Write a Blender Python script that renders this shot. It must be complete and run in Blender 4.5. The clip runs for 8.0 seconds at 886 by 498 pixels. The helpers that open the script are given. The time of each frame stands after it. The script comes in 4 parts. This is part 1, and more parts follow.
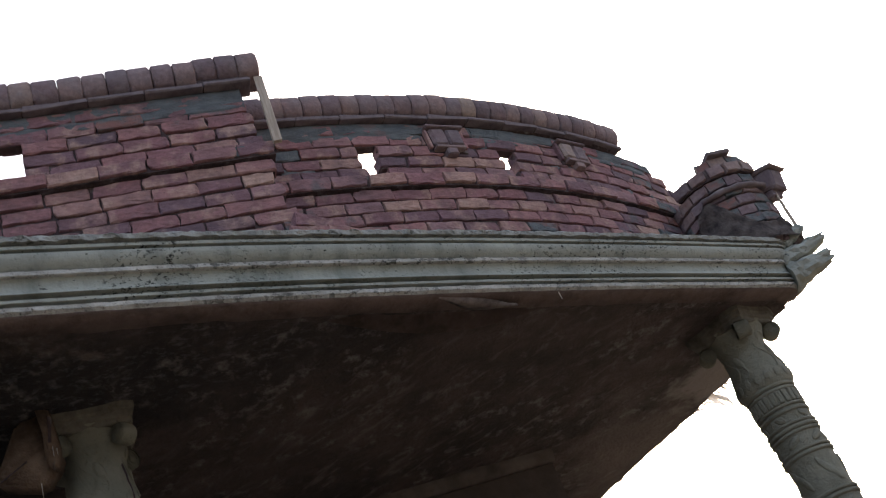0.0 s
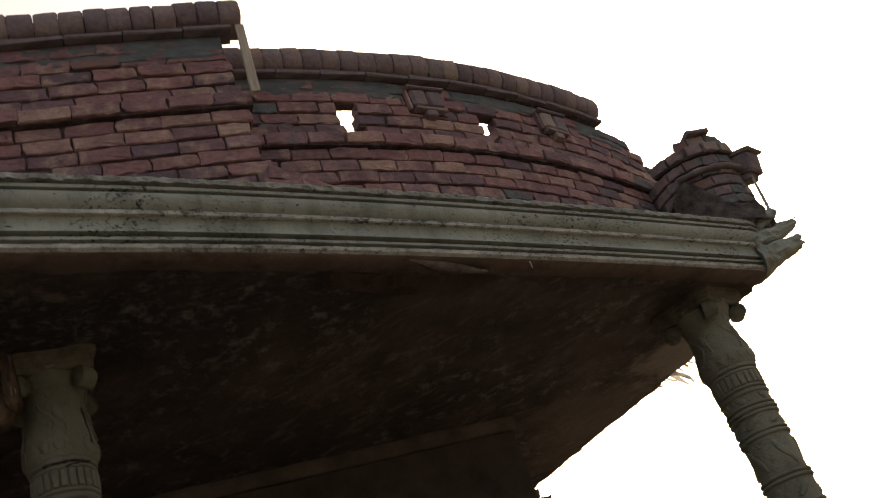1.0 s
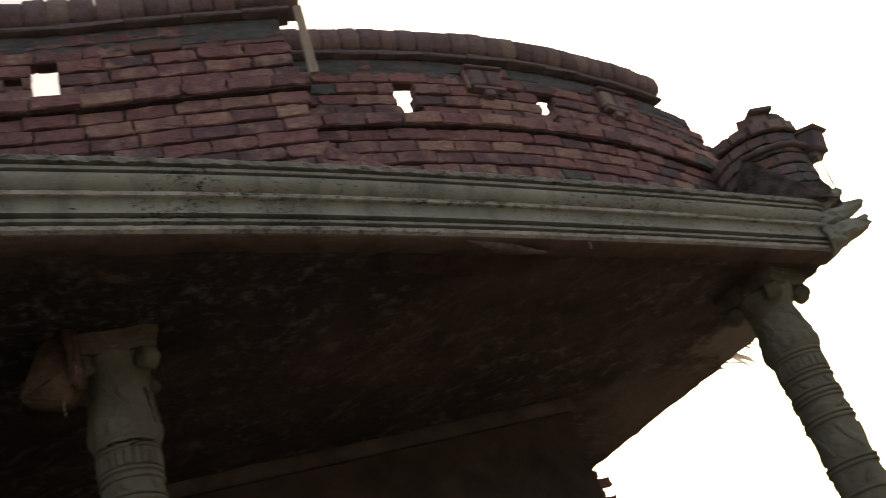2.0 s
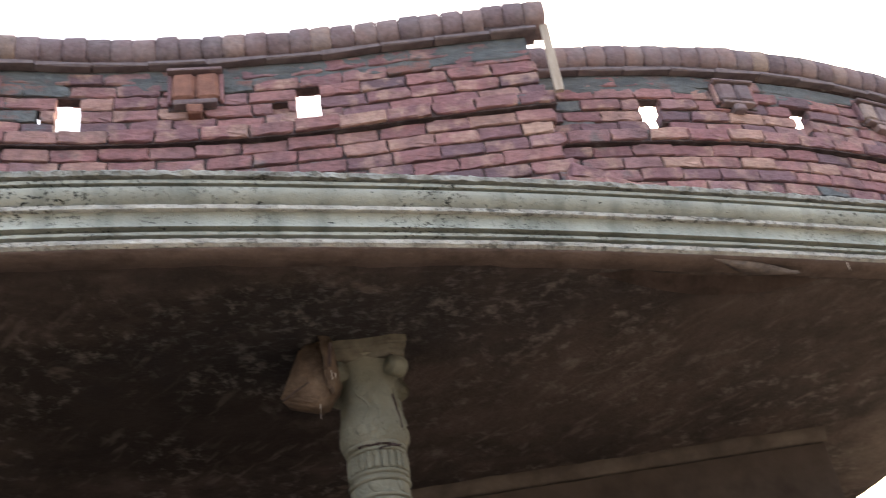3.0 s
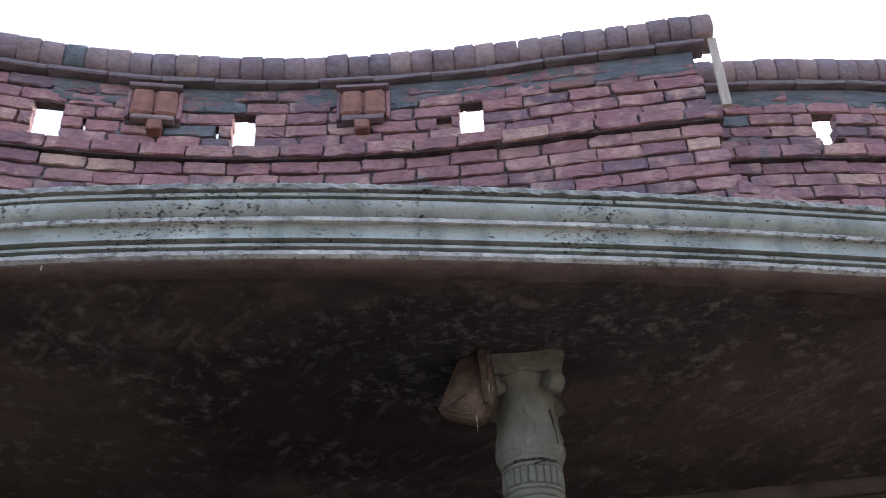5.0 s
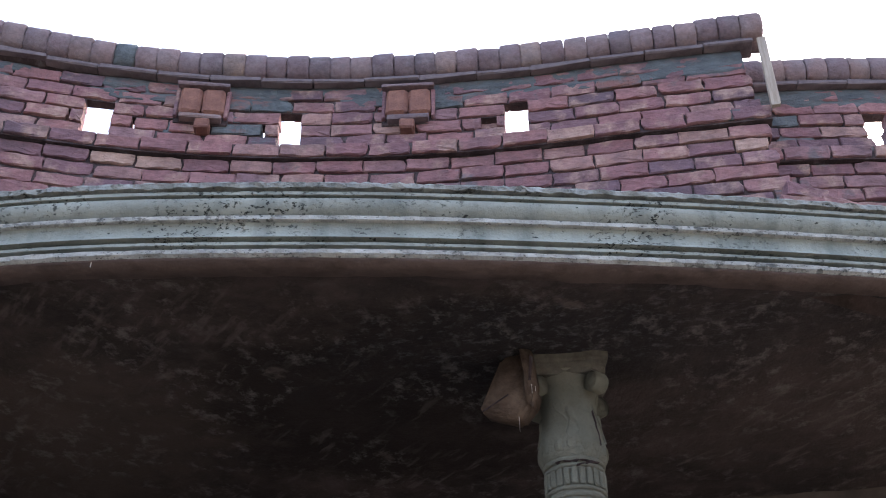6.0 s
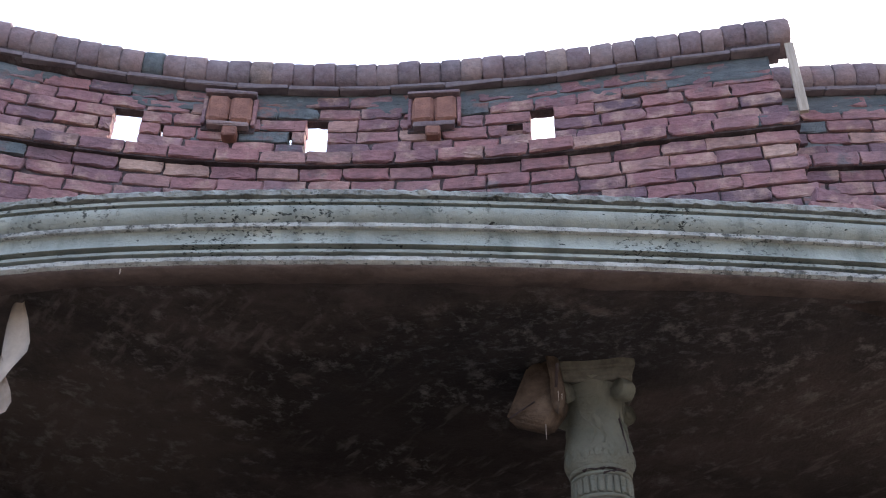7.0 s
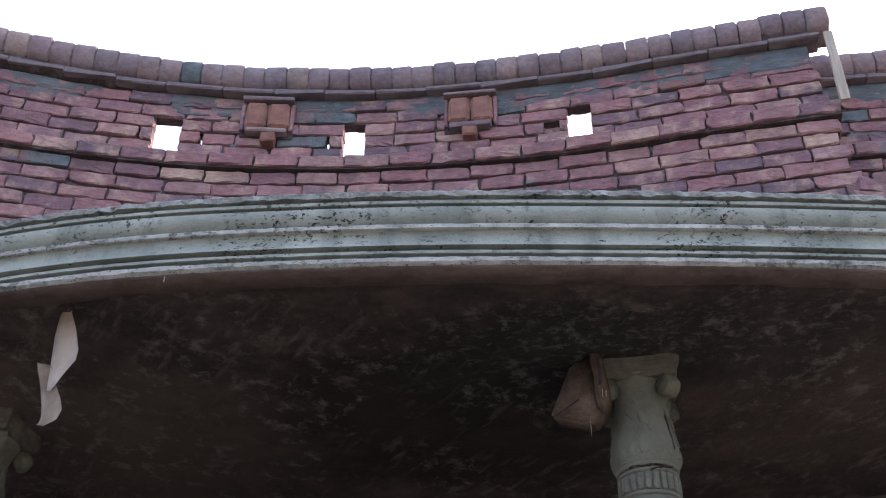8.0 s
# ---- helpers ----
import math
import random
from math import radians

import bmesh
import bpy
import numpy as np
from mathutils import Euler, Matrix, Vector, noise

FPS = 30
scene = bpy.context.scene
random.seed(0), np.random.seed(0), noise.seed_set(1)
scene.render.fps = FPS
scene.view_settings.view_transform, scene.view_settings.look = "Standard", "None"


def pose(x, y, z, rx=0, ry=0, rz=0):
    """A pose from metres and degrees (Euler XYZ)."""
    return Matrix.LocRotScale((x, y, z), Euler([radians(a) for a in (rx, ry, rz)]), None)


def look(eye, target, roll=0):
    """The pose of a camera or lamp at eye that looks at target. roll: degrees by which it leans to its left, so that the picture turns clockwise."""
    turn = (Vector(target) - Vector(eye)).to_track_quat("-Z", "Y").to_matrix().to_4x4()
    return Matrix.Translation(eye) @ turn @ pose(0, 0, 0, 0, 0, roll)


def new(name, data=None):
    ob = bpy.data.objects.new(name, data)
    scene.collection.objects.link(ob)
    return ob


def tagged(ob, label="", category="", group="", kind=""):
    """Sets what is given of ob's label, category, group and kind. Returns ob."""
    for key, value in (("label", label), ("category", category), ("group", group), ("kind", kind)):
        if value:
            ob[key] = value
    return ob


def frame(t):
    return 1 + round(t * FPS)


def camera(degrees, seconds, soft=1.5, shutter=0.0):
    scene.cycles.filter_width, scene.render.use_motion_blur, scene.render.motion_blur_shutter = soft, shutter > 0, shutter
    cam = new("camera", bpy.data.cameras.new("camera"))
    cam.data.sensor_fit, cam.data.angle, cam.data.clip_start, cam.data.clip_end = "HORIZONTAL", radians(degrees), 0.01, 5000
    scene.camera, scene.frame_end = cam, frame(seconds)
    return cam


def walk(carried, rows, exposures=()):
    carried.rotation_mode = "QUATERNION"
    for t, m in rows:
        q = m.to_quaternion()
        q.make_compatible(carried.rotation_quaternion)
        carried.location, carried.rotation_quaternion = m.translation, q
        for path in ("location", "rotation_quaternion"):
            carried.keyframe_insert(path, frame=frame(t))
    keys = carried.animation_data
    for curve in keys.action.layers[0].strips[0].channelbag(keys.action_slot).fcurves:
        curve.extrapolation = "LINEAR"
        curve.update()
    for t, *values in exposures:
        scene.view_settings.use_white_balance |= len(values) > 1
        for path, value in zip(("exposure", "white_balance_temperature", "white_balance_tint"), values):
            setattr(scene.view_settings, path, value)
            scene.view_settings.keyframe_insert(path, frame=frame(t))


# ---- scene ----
cam = camera(46.5, 8.0, soft=1.0, shutter=0.5)
PATH = [
    (0.0, 0.004, -0.002, 1.598, 125.02, 20.28, -8.44),
    (0.5, 0.022, 0.020, 1.600, 123.62, 19.24, -9.99),
    (1.0, 0.016, 0.021, 1.602, 121.96, 18.22, -11.74),
    (1.2, 0.009, 0.027, 1.610, 121.23, 18.24, -13.06),
    (2.3, 0.018, 0.042, 1.628, 122.46, 14.41, -5.62),
    (2.5, -0.004, 0.021, 1.618, 123.17, 12.35, -3.14),
    (3.0, -0.012, 0.018, 1.608, 124.97, 8.57, 1.84),
    (3.5, -0.003, 0.001, 1.605, 126.03, 6.32, 4.67),
    (4.0, -0.009, -0.010, 1.600, 126.68, 4.71, 6.70),
    (4.5, -0.006, -0.006, 1.603, 126.43, 3.95, 7.54),
    (5.0, 0.000, 0.000, 1.600, 126.36, 2.42, 8.50),
    (6.5, 0.005, -0.012, 1.611, 126.31, 0.10, 10.71),
    (7.0, -0.009, -0.015, 1.610, 126.59, -0.18, 11.25),
    (7.5, -0.013, -0.018, 1.607, 126.85, 0.46, 13.13),
    (8.0, -0.012, -0.016, 1.603, 126.65, -0.29, 13.88),
]
EXPOSURES = [
    (0.0, 0.12, 6200, 12), (0.5, -0.35, 7300, 11), (1.0, -0.55, 7900, 10), (1.2, -0.62, 7900, 10), (2.3, -0.5, 7700, 11), (2.5, 0.2, 7600, 11), (2.7, 0.6, 7000, 11),
    (3.0, 1.42, 6750, 12), (3.3, 1.1, 5800, 13), (4.0, 1.07, 5650, 13), (8.0, 1.06, 5650, 13),
]
walk(cam, [(t, pose(*row)) for t, *row in PATH], EXPOSURES)

# ---- sky and sun ----
SUN_ELEV, SUN_AZ = radians(26), radians(34)      # azimuth from +y towards +x
world = bpy.data.worlds.new("world")
scene.world = world
world.use_nodes = True
wn, wl = world.node_tree.nodes, world.node_tree.links
sky = wn.new("ShaderNodeTexSky")
sky.sky_type, sky.sun_disc = "NISHITA", False
sky.sun_elevation, sky.sun_rotation = SUN_ELEV, SUN_AZ
sky.air_density, sky.dust_density, sky.ozone_density = 1.0, 9.0, 1.0
wn["Background"].inputs["Strength"].default_value = 0.2
haze = wn.new("ShaderNodeMix")                    # even white haze over the whole sky
haze.data_type, haze.blend_type = "RGBA", "ADD"
haze.inputs[0].default_value = 1.0
haze.inputs[7].default_value = (2.3, 2.4, 2.6, 1)
wl.new(sky.outputs["Color"], haze.inputs[6])
wl.new(haze.outputs[2], wn["Background"].inputs["Color"])
sun = new("sun", bpy.data.lights.new("sun", "SUN"))
sun.data.energy, sun.data.angle, sun.data.color = 0.7, radians(15), (1.0, 0.93, 0.82)
sd = Vector((math.sin(SUN_AZ) * math.cos(SUN_ELEV), math.cos(SUN_AZ) * math.cos(SUN_ELEV), math.sin(SUN_ELEV)))
sun.matrix_world = look(sd * 50, (0, 0, 0))


# ---- materials ----
class Nodes:
    """Short hand for a node material."""

    def __init__(self, name, rough=0.85):
        self.mat = bpy.data.materials.new(name)
        self.mat.use_nodes = True
        self.tree = self.mat.node_tree
        self.bsdf = self.tree.nodes["Principled BSDF"]
        self.bsdf.inputs["Roughness"].default_value = rough
        self.bsdf.inputs["Specular IOR Level"].default_value = 0.25
        self.co = self.tree.nodes.new("ShaderNodeTexCoord").outputs["Object"]

    def put(self, socket, value):
        if hasattr(value, "is_output"):
            self.tree.links.new(value, socket)
        else:
            socket.default_value = value

    def noise(self, scale, detail=4, rough=0.6, stretch=None, co=None):
        n = self.tree.nodes.new("ShaderNodeTexNoise")
        n.inputs["Scale"].default_value, n.inputs["Detail"].default_value, n.inputs["Roughness"].default_value = scale, detail, rough
        c = self.co if co is None else co
        if stretch:
            m = self.tree.nodes.new("ShaderNodeMapping")
            m.inputs["Scale"].default_value = stretch
            self.tree.links.new(c, m.inputs["Vector"])
            c = m.outputs["Vector"]
        self.tree.links.new(c, n.inputs["Vector"])
        return n.outputs["Fac"]

    def ramp(self, fac, *stops):
        r = self.tree.nodes.new("ShaderNodeValToRGB")
        e = r.color_ramp.elements
        while len(e) < len(stops):
            e.new(0.5)
        for el, (p, c) in zip(e, stops):
            el.position = p
            el.color = (*c, 1) if isinstance(c, tuple) else (c, c, c, 1)
        self.tree.links.new(fac, r.inputs["Fac"])
        return r.outputs["Color"]

    def mix(self, fac, a, b, mode="MIX"):
        m = self.tree.nodes.new("ShaderNodeMix")
        m.data_type, m.blend_type = "RGBA", mode
        self.put(m.inputs[0], fac)
        self.put(m.inputs[6], a if not isinstance(a, tuple) else (*a, 1))
        self.put(m.inputs[7], b if not isinstance(b, tuple) else (*b, 1))
        return m.outputs[2]

    def math(self, op, a, b):
        m = self.tree.nodes.new("ShaderNodeMath")
        m.operation = op
        self.put(m.inputs[0], a)
        self.put(m.inputs[1], b)
        return m.outputs[0]

    def random(self):
        return self.tree.nodes.new("ShaderNodeObjectInfo").outputs["Random"]

    def world(self):
        return self.tree.nodes.new("ShaderNodeNewGeometry").outputs["Position"]

    def done(self, color, *bumps):
        self.put(self.bsdf.inputs["Base Color"], color if not isinstance(color, tuple) else (*color, 1))
        last = None
        for height, dist in bumps:
            b = self.tree.nodes.new("ShaderNodeBump")
            b.inputs["Strength"].default_value, b.inputs["Distance"].default_value = 1.0, dist
            self.tree.links.new(height, b.inputs["Height"])
            if last is not None:
                self.tree.links.new(last, b.inputs["Normal"])
            last = b.outputs["Normal"]
        if last is not None:
            self.tree.links.new(last, self.bsdf.inputs["Normal"])
        return self.mat


def brick_material():
    m = Nodes("weathered_brick", 0.92)
    pos = m.world()
    own = m.tree.nodes.new("ShaderNodeVectorMath")           # each brick gets its own stretch of the patterns
    own.operation = "ADD"
    lift = m.tree.nodes.new("ShaderNodeCombineXYZ")
    m.put(lift.inputs[2], m.math("MULTIPLY", m.random(), 37.0))
    m.put(own.inputs[0], pos), m.put(own.inputs[1], lift.outputs[0])
    own = own.outputs[0]
    base = m.ramp(m.random(), (0.0, (0.136, 0.098, 0.119)), (0.18, (0.191, 0.117, 0.137)), (0.42, (0.267, 0.136, 0.146)), (0.62, (0.321, 0.167, 0.165)),
                  (0.84, (0.284, 0.173, 0.185)), (0.95, (0.366, 0.219, 0.197)), (1.0, (0.436, 0.299, 0.245)))
    shade = m.ramp(m.noise(7, 3, 0.5, (1, 1, 0.6), own), (0.38, 0.0), (0.62, 1.0))
    c = m.mix(m.math("MULTIPLY", shade, 0.45), base, (0.145, 0.088, 0.098))
    worn = m.ramp(m.noise(6.5, 5, 0.6, (0.9, 0.9, 0.8), own), (0.515, 0.0), (0.635, 1.0))
    c = m.mix(m.math("MULTIPLY", worn, 0.66), c, m.ramp(m.noise(30, 4, 0.6, co=pos), (0.35, (0.32, 0.20, 0.17)), (0.65, (0.49, 0.345, 0.28))))
    soot = m.ramp(m.noise(2.6, 6, 0.7, co=pos), (0.50, 0.0), (0.66, 1.0))
    c = m.mix(m.math("MULTIPLY", soot, 0.55), c, (0.095, 0.072, 0.082))
    moss = m.ramp(m.noise(2.1, 6, 0.7, co=pos), (0.60, 0.0), (0.66, 1.0))
    c = m.mix(m.math("MULTIPLY", moss, 0.65), c, (0.115, 0.135, 0.145))
    pits = m.ramp(m.noise(48, 4, 0.7, co=pos), (0.64, 0.0), (0.71, 1.0))
    c = m.mix(m.math("MULTIPLY", pits, 0.65), c, (0.06, 0.04, 0.042))
    grain = m.noise(40, 6, 0.72, (0.6, 0.6, 1.5), pos)
    c = m.mix(0.45, c, m.ramp(grain, (0.32, 0.24), (0.68, 0.78)), "OVERLAY")
    return m.done(c, (m.noise(24, 6, 0.7, co=pos), 0.010), (grain, 0.004), (pits, -0.004))


def coping_material():
    m = Nodes("dusty_coping_brick", 0.93)
    pos = m.world()
    base = m.ramp(m.random(), (0.0, (0.15, 0.115, 0.13)), (0.5, (0.215, 0.155, 0.165)), (0.85, (0.27, 0.195, 0.185)), (1.0, (0.34, 0.26, 0.215)))
    dust = m.ramp(m.noise(8, 5, 0.65, co=pos), (0.42, 0.0), (0.64, 1.0))
    c = m.mix(m.math("MULTIPLY", dust, 0.5), base, (0.255, 0.22, 0.23))
    soot = m.ramp(m.noise(3.5, 6, 0.7, co=pos), (0.50, 0.0), (0.68, 1.0))
    c = m.mix(m.math("MULTIPLY", soot, 0.6), c, (0.09, 0.075, 0.085))
    grain = m.noise(40, 6, 0.7, co=pos)
    c = m.mix(0.4, c, m.ramp(grain, (0.3, 0.25), (0.7, 0.75)), "OVERLAY")
    return m.done(c, (m.noise(22, 5, 0.7, co=pos), 0.012), (grain, 0.004))


def smeared_brick_material():
    m = Nodes("cement_smeared_brick", 0.94)
    pos = m.world()
    base = m.ramp(m.random(), (0.0, (0.18, 0.105, 0.10)), (1.0, (0.27, 0.14, 0.125)))
    smear = m.ramp(m.noise(5.5, 6, 0.7, (0.6, 0.6, 1.5), pos), (0.40, 0.0), (0.52, 1.0))
    c = m.mix(smear, base, m.ramp(m.noise(16, 5, 0.65, co=pos), (0.3, (0.075, 0.088, 0.098)), (0.7, (0.17, 0.185, 0.192))))
    return m.done(c, (m.noise(18, 6, 0.7, co=pos), 0.02), (m.noise(90, 3, 0.7, co=pos), 0.004))


def cement_material():
    m = Nodes("grey_green_smeared_cement", 0.94)
    pos = m.world()
    c = m.ramp(m.noise(9, 6, 0.68, (0.6, 0.6, 1.6), pos), (0.32, (0.075, 0.086, 0.097)), (0.68, (0.16, 0.175, 0.182)))
    red = m.ramp(m.noise(7, 5, 0.7, (0.7, 0.7, 1.4), pos), (0.56, 0.0), (0.66, 1.0))
    c = m.mix(m.math("MULTIPLY", red, 0.6), c, (0.19, 0.125, 0.125))
    return m.done(c, (m.noise(26, 6, 0.7, (0.7, 0.7, 1.5), pos), 0.012), (m.noise(90, 3, 0.7, co=pos), 0.003))


def mortar_material():
    m = Nodes("dark_mortar", 0.95)
    pos = m.world()
    c = m.ramp(m.noise(14, 5, 0.6, co=pos), (0.3, (0.04, 0.031, 0.033)), (0.56, (0.085, 0.063, 0.066)), (0.74, (0.17, 0.158, 0.158)))
    return m.done(c, (m.noise(60, 4, 0.6, co=pos), 0.01))


def cornice_material():
    m = Nodes("weathered_painted_plaster", 0.85)
    pos = m.world()
    c = m.ramp(m.noise(1.8, 5, 0.6, co=pos), (0.3, (0.235, 0.25, 0.225)), (0.7, (0.375, 0.395, 0.352)))
    streak = m.ramp(m.noise(5.5, 5, 0.65, (1, 1, 0.12), pos), (0.50, 0.0), (0.68, 1.0))
    c = m.mix(m.math("MULTIPLY", streak, 0.7), c, (0.15, 0.17, 0.155))
    film = m.ramp(m.noise(16, 5, 0.7, (1, 1, 2.0), pos), (0.50, 0.0), (0.75, 1.0))
    c = m.mix(m.math("MULTIPLY", film, 0.25), c, (0.17, 0.19, 0.165))
    zone = m.ramp(m.noise(1.7, 5, 0.7, co=pos), (0.46, 0.10), (0.60, 1.0))
    spots = m.ramp(m.noise(58, 5, 0.68, (0.75, 0.75, 1.2), pos), (0.56, 0.0), (0.59, 1.0))
    few = m.ramp(m.noise(34, 3, 0.6, (0.6, 0.6, 1.3), pos), (0.68, 0.0), (0.70, 1.0))
    spots = m.math("MAXIMUM", m.math("MULTIPLY", spots, zone), few)
    c = m.mix(m.math("MULTIPLY", spots, 0.93), c, (0.025, 0.028, 0.027))
    return m.done(c, (m.noise(12, 5, 0.65, co=pos), 0.008), (spots, -0.003), (m.noise(70, 3, 0.6, co=pos), 0.002))


def lip_material():
    m = Nodes("crumbling_cement_edge", 0.95)
    pos = m.world()
    c = m.ramp(m.noise(9, 6, 0.7, co=pos), (0.35, (0.19, 0.20, 0.188)), (0.65, (0.40, 0.41, 0.385)))
    holes = m.ramp(m.noise(42, 5, 0.7, (0.7, 0.7, 1.2), pos), (0.55, 0.0), (0.62, 1.0))
    zone = m.ramp(m.noise(2.5, 4, 0.6, co=pos), (0.45, 0.08), (0.62, 1.0))
    c = m.mix(m.math("MULTIPLY", holes, m.math("MULTIPLY", zone, 0.9)), c, (0.04, 0.045, 0.042))
    return m.done(c, (m.noise(40, 5, 0.7, co=pos), 0.014), (holes, -0.004))


def edge_material():
    m = Nodes("chipped_pale_edge", 0.93)
    pos = m.world()
    c = m.ramp(m.noise(7, 6, 0.7, co=pos), (0.35, (0.30, 0.302, 0.283)), (0.65, (0.54, 0.54, 0.505)))
    chips = m.ramp(m.noise(30, 5, 0.7, (0.7, 0.7, 1.2), pos), (0.53, 0.0), (0.58, 1.0))
    chips = m.math("MULTIPLY", chips, m.ramp(m.noise(1.9, 5, 0.65, co=pos), (0.42, 0.12), (0.60, 1.0)))
    small = m.ramp(m.noise(75, 4, 0.7, (0.7, 0.7, 1.2), pos), (0.605, 0.0), (0.635, 1.0))
    chips = m.math("MAXIMUM", chips, small)
    c = m.mix(m.math("MULTIPLY", chips, 0.85), c, (0.05, 0.055, 0.05))
    return m.done(c, (m.noise(40, 5, 0.7, co=pos), 0.012), (chips, -0.004))


def soffit_material():
    m = Nodes("sooty_concrete_soffit", 0.95)
    pos = m.world()
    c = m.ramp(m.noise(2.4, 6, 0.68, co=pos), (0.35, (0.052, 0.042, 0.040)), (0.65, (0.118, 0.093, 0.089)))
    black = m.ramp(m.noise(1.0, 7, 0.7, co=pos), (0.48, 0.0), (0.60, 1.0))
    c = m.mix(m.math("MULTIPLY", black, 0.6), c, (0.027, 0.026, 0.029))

    def patch(x, y, rx, ry, lo, hi):
        """An irregular patch of another tone about (x, y)."""
        at = m.tree.nodes.new("ShaderNodeMapping")
        at.inputs["Scale"].default_value = (1 / rx, 1 / ry, 0)
        at.inputs["Location"].default_value = (-x / rx, -y / ry, 0)
        m.tree.links.new(pos, at.inputs["Vector"])
        far = m.tree.nodes.new("ShaderNodeVectorMath")
        far.operation = "LENGTH"
        m.tree.links.new(at.outputs[0], far.inputs[0])
        ragged = m.math("ADD", far.outputs["Value"], m.math("MULTIPLY", m.math("SUBTRACT", m.noise(2.6, 7, 0.7, co=pos), 0.5), 2.4))
        return m.ramp(m.math("MULTIPLY", ragged, 0.5), (lo, 1.0), (hi, 0.0))

    # darker patch left of and behind the near column
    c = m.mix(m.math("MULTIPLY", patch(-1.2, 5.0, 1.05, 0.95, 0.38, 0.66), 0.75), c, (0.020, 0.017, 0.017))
    c = m.mix(m.math("MULTIPLY", patch(4.1, 6.15, 0.45, 0.5, 0.30, 0.52), 0.8), c, (0.33, 0.30, 0.285))
    c = m.mix(m.math("MULTIPLY", patch(3.6, 7.1, 0.6, 1.0, 0.2, 0.6), 0.45), c, (0.22, 0.19, 0.175))
    c = m.mix(m.math("MULTIPLY", patch(1.5, 5.3, 1.6, 1.0, 0.2, 0.7), 0.3), c, (0.114, 0.09, 0.086))
    c = m.mix(m.math("MULTIPLY", patch(-3.1, 4.9, 0.95, 1.1, 0.3, 0.62), 0.6), c, (0.125, 0.098, 0.085))
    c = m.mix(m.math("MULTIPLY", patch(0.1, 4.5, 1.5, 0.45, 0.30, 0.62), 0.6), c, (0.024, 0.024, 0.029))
    flecks = m.ramp(m.noise(15, 7, 0.74, (0.8, 1.2, 1.0), pos), (0.52, 0.0), (0.66, 1.0))
    c = m.mix(m.math("MULTIPLY", m.math("MULTIPLY", flecks, patch(-0.1, 4.35, 1.3, 0.40, 0.25, 0.60)), 0.42), c, (0.24, 0.235, 0.25))
    zone = m.ramp(m.noise(1.5, 5, 0.65, co=pos), (0.42, 0.0), (0.56, 1.0))
    pale = m.ramp(m.noise(10.0, 7, 0.7, (1.0, 0.8, 1.0), pos), (0.53, 0.0), (0.66, 1.0))
    c = m.mix(m.math("MULTIPLY", m.math("MULTIPLY", pale, zone), 0.6), c, (0.28, 0.26, 0.25))
    blot = m.ramp(m.noise(3.3, 5, 0.6, co=pos), (0.64, 0.0), (0.70, 1.0))
    c = m.mix(m.math("MULTIPLY", blot, 0.45), c, (0.24, 0.20, 0.18))
    turned, drawn = m.tree.nodes.new("ShaderNodeMapping"), m.tree.nodes.new("ShaderNodeMapping")
    turned.inputs["Rotation"].default_value = (0, 0, radians(45))
    drawn.inputs["Scale"].default_value = (2.6, 10.0, 1.0)
    m.tree.links.new(pos, turned.inputs["Vector"])
    m.tree.links.new(turned.outputs["Vector"], drawn.inputs["Vector"])
    strokes = m.ramp(m.noise(1.5, 5, 0.6, co=drawn.outputs["Vector"]), (0.56, 0.0), (0.68, 1.0))
    brushed = m.math("MAXIMUM", m.ramp(m.noise(0.55, 3, 0.5, co=pos), (0.50, 0.0), (0.62, 1.0)), patch(1.5, 5.7, 1.9, 0.9, 0.3, 0.65))
    c = m.mix(m.math("MULTIPLY", m.math("MULTIPLY", strokes, brushed), 0.55), c, (0.20, 0.17, 0.16))
    speck = m.ramp(m.noise(38, 4, 0.7, co=pos), (0.66, 0.0), (0.72, 1.0))
    c = m.mix(m.math("MULTIPLY", speck, 0.35), c, (0.22, 0.20, 0.19))
    return m.done(c, (m.noise(6, 7, 0.7, co=pos), 0.05), (m.noise(45, 4, 0.65, co=pos), 0.008))


def margin_material():
    m = Nodes("brown_stained_plaster_margin", 0.95)
    pos = m.world()
    c = m.ramp(m.noise(2.4, 6, 0.68, co=pos), (0.3, (0.080, 0.060, 0.055)), (0.7, (0.175, 0.134, 0.125)))
    pale = m.ramp(m.noise(13, 7, 0.72, co=pos), (0.58, 0.0), (0.70, 1.0))
    c = m.mix(m.math("MULTIPLY", pale, 0.4), c, (0.22, 0.18, 0.165))
    dark = m.ramp(m.noise(4, 5, 0.65, co=pos), (0.50, 0.0), (0.66, 1.0))
    c = m.mix(m.math("MULTIPLY", dark, 0.5), c, (0.028, 0.022, 0.022))
    return m.done(c, (m.noise(14, 5, 0.65, co=pos), 0.014))


def column_material():
    m = Nodes("grey_green_cast_plaster", 0.85)
    pos = m.world()
    c = m.ramp(m.noise(4, 5, 0.6, co=pos), (0.3, (0.152, 0.152, 0.12)), (0.7, (0.268, 0.265, 0.212)))
    dirt = m.ramp(m.noise(16, 5, 0.65, co=pos), (0.55, 0.0), (0.75, 1.0))
    c = m.mix(m.math("MULTIPLY", dirt, 0.55), c, (0.10, 0.10, 0.085))
    return m.done(c, (m.noise(20, 7, 0.72, co=pos), 0.025), (m.noise(90, 3, 0.6, co=pos), 0.003))


def plain_material(name, dark, light, scale=8, rough=0.85, relief=0.004, stretch=None):
    m = Nodes(name, rough)
    c = m.ramp(m.noise(scale, 5, 0.6, stretch), (0.3, dark), (0.7, light))
    return m.done(c, (m.noise(scale * 5, 4, 0.6, stretch), relief))


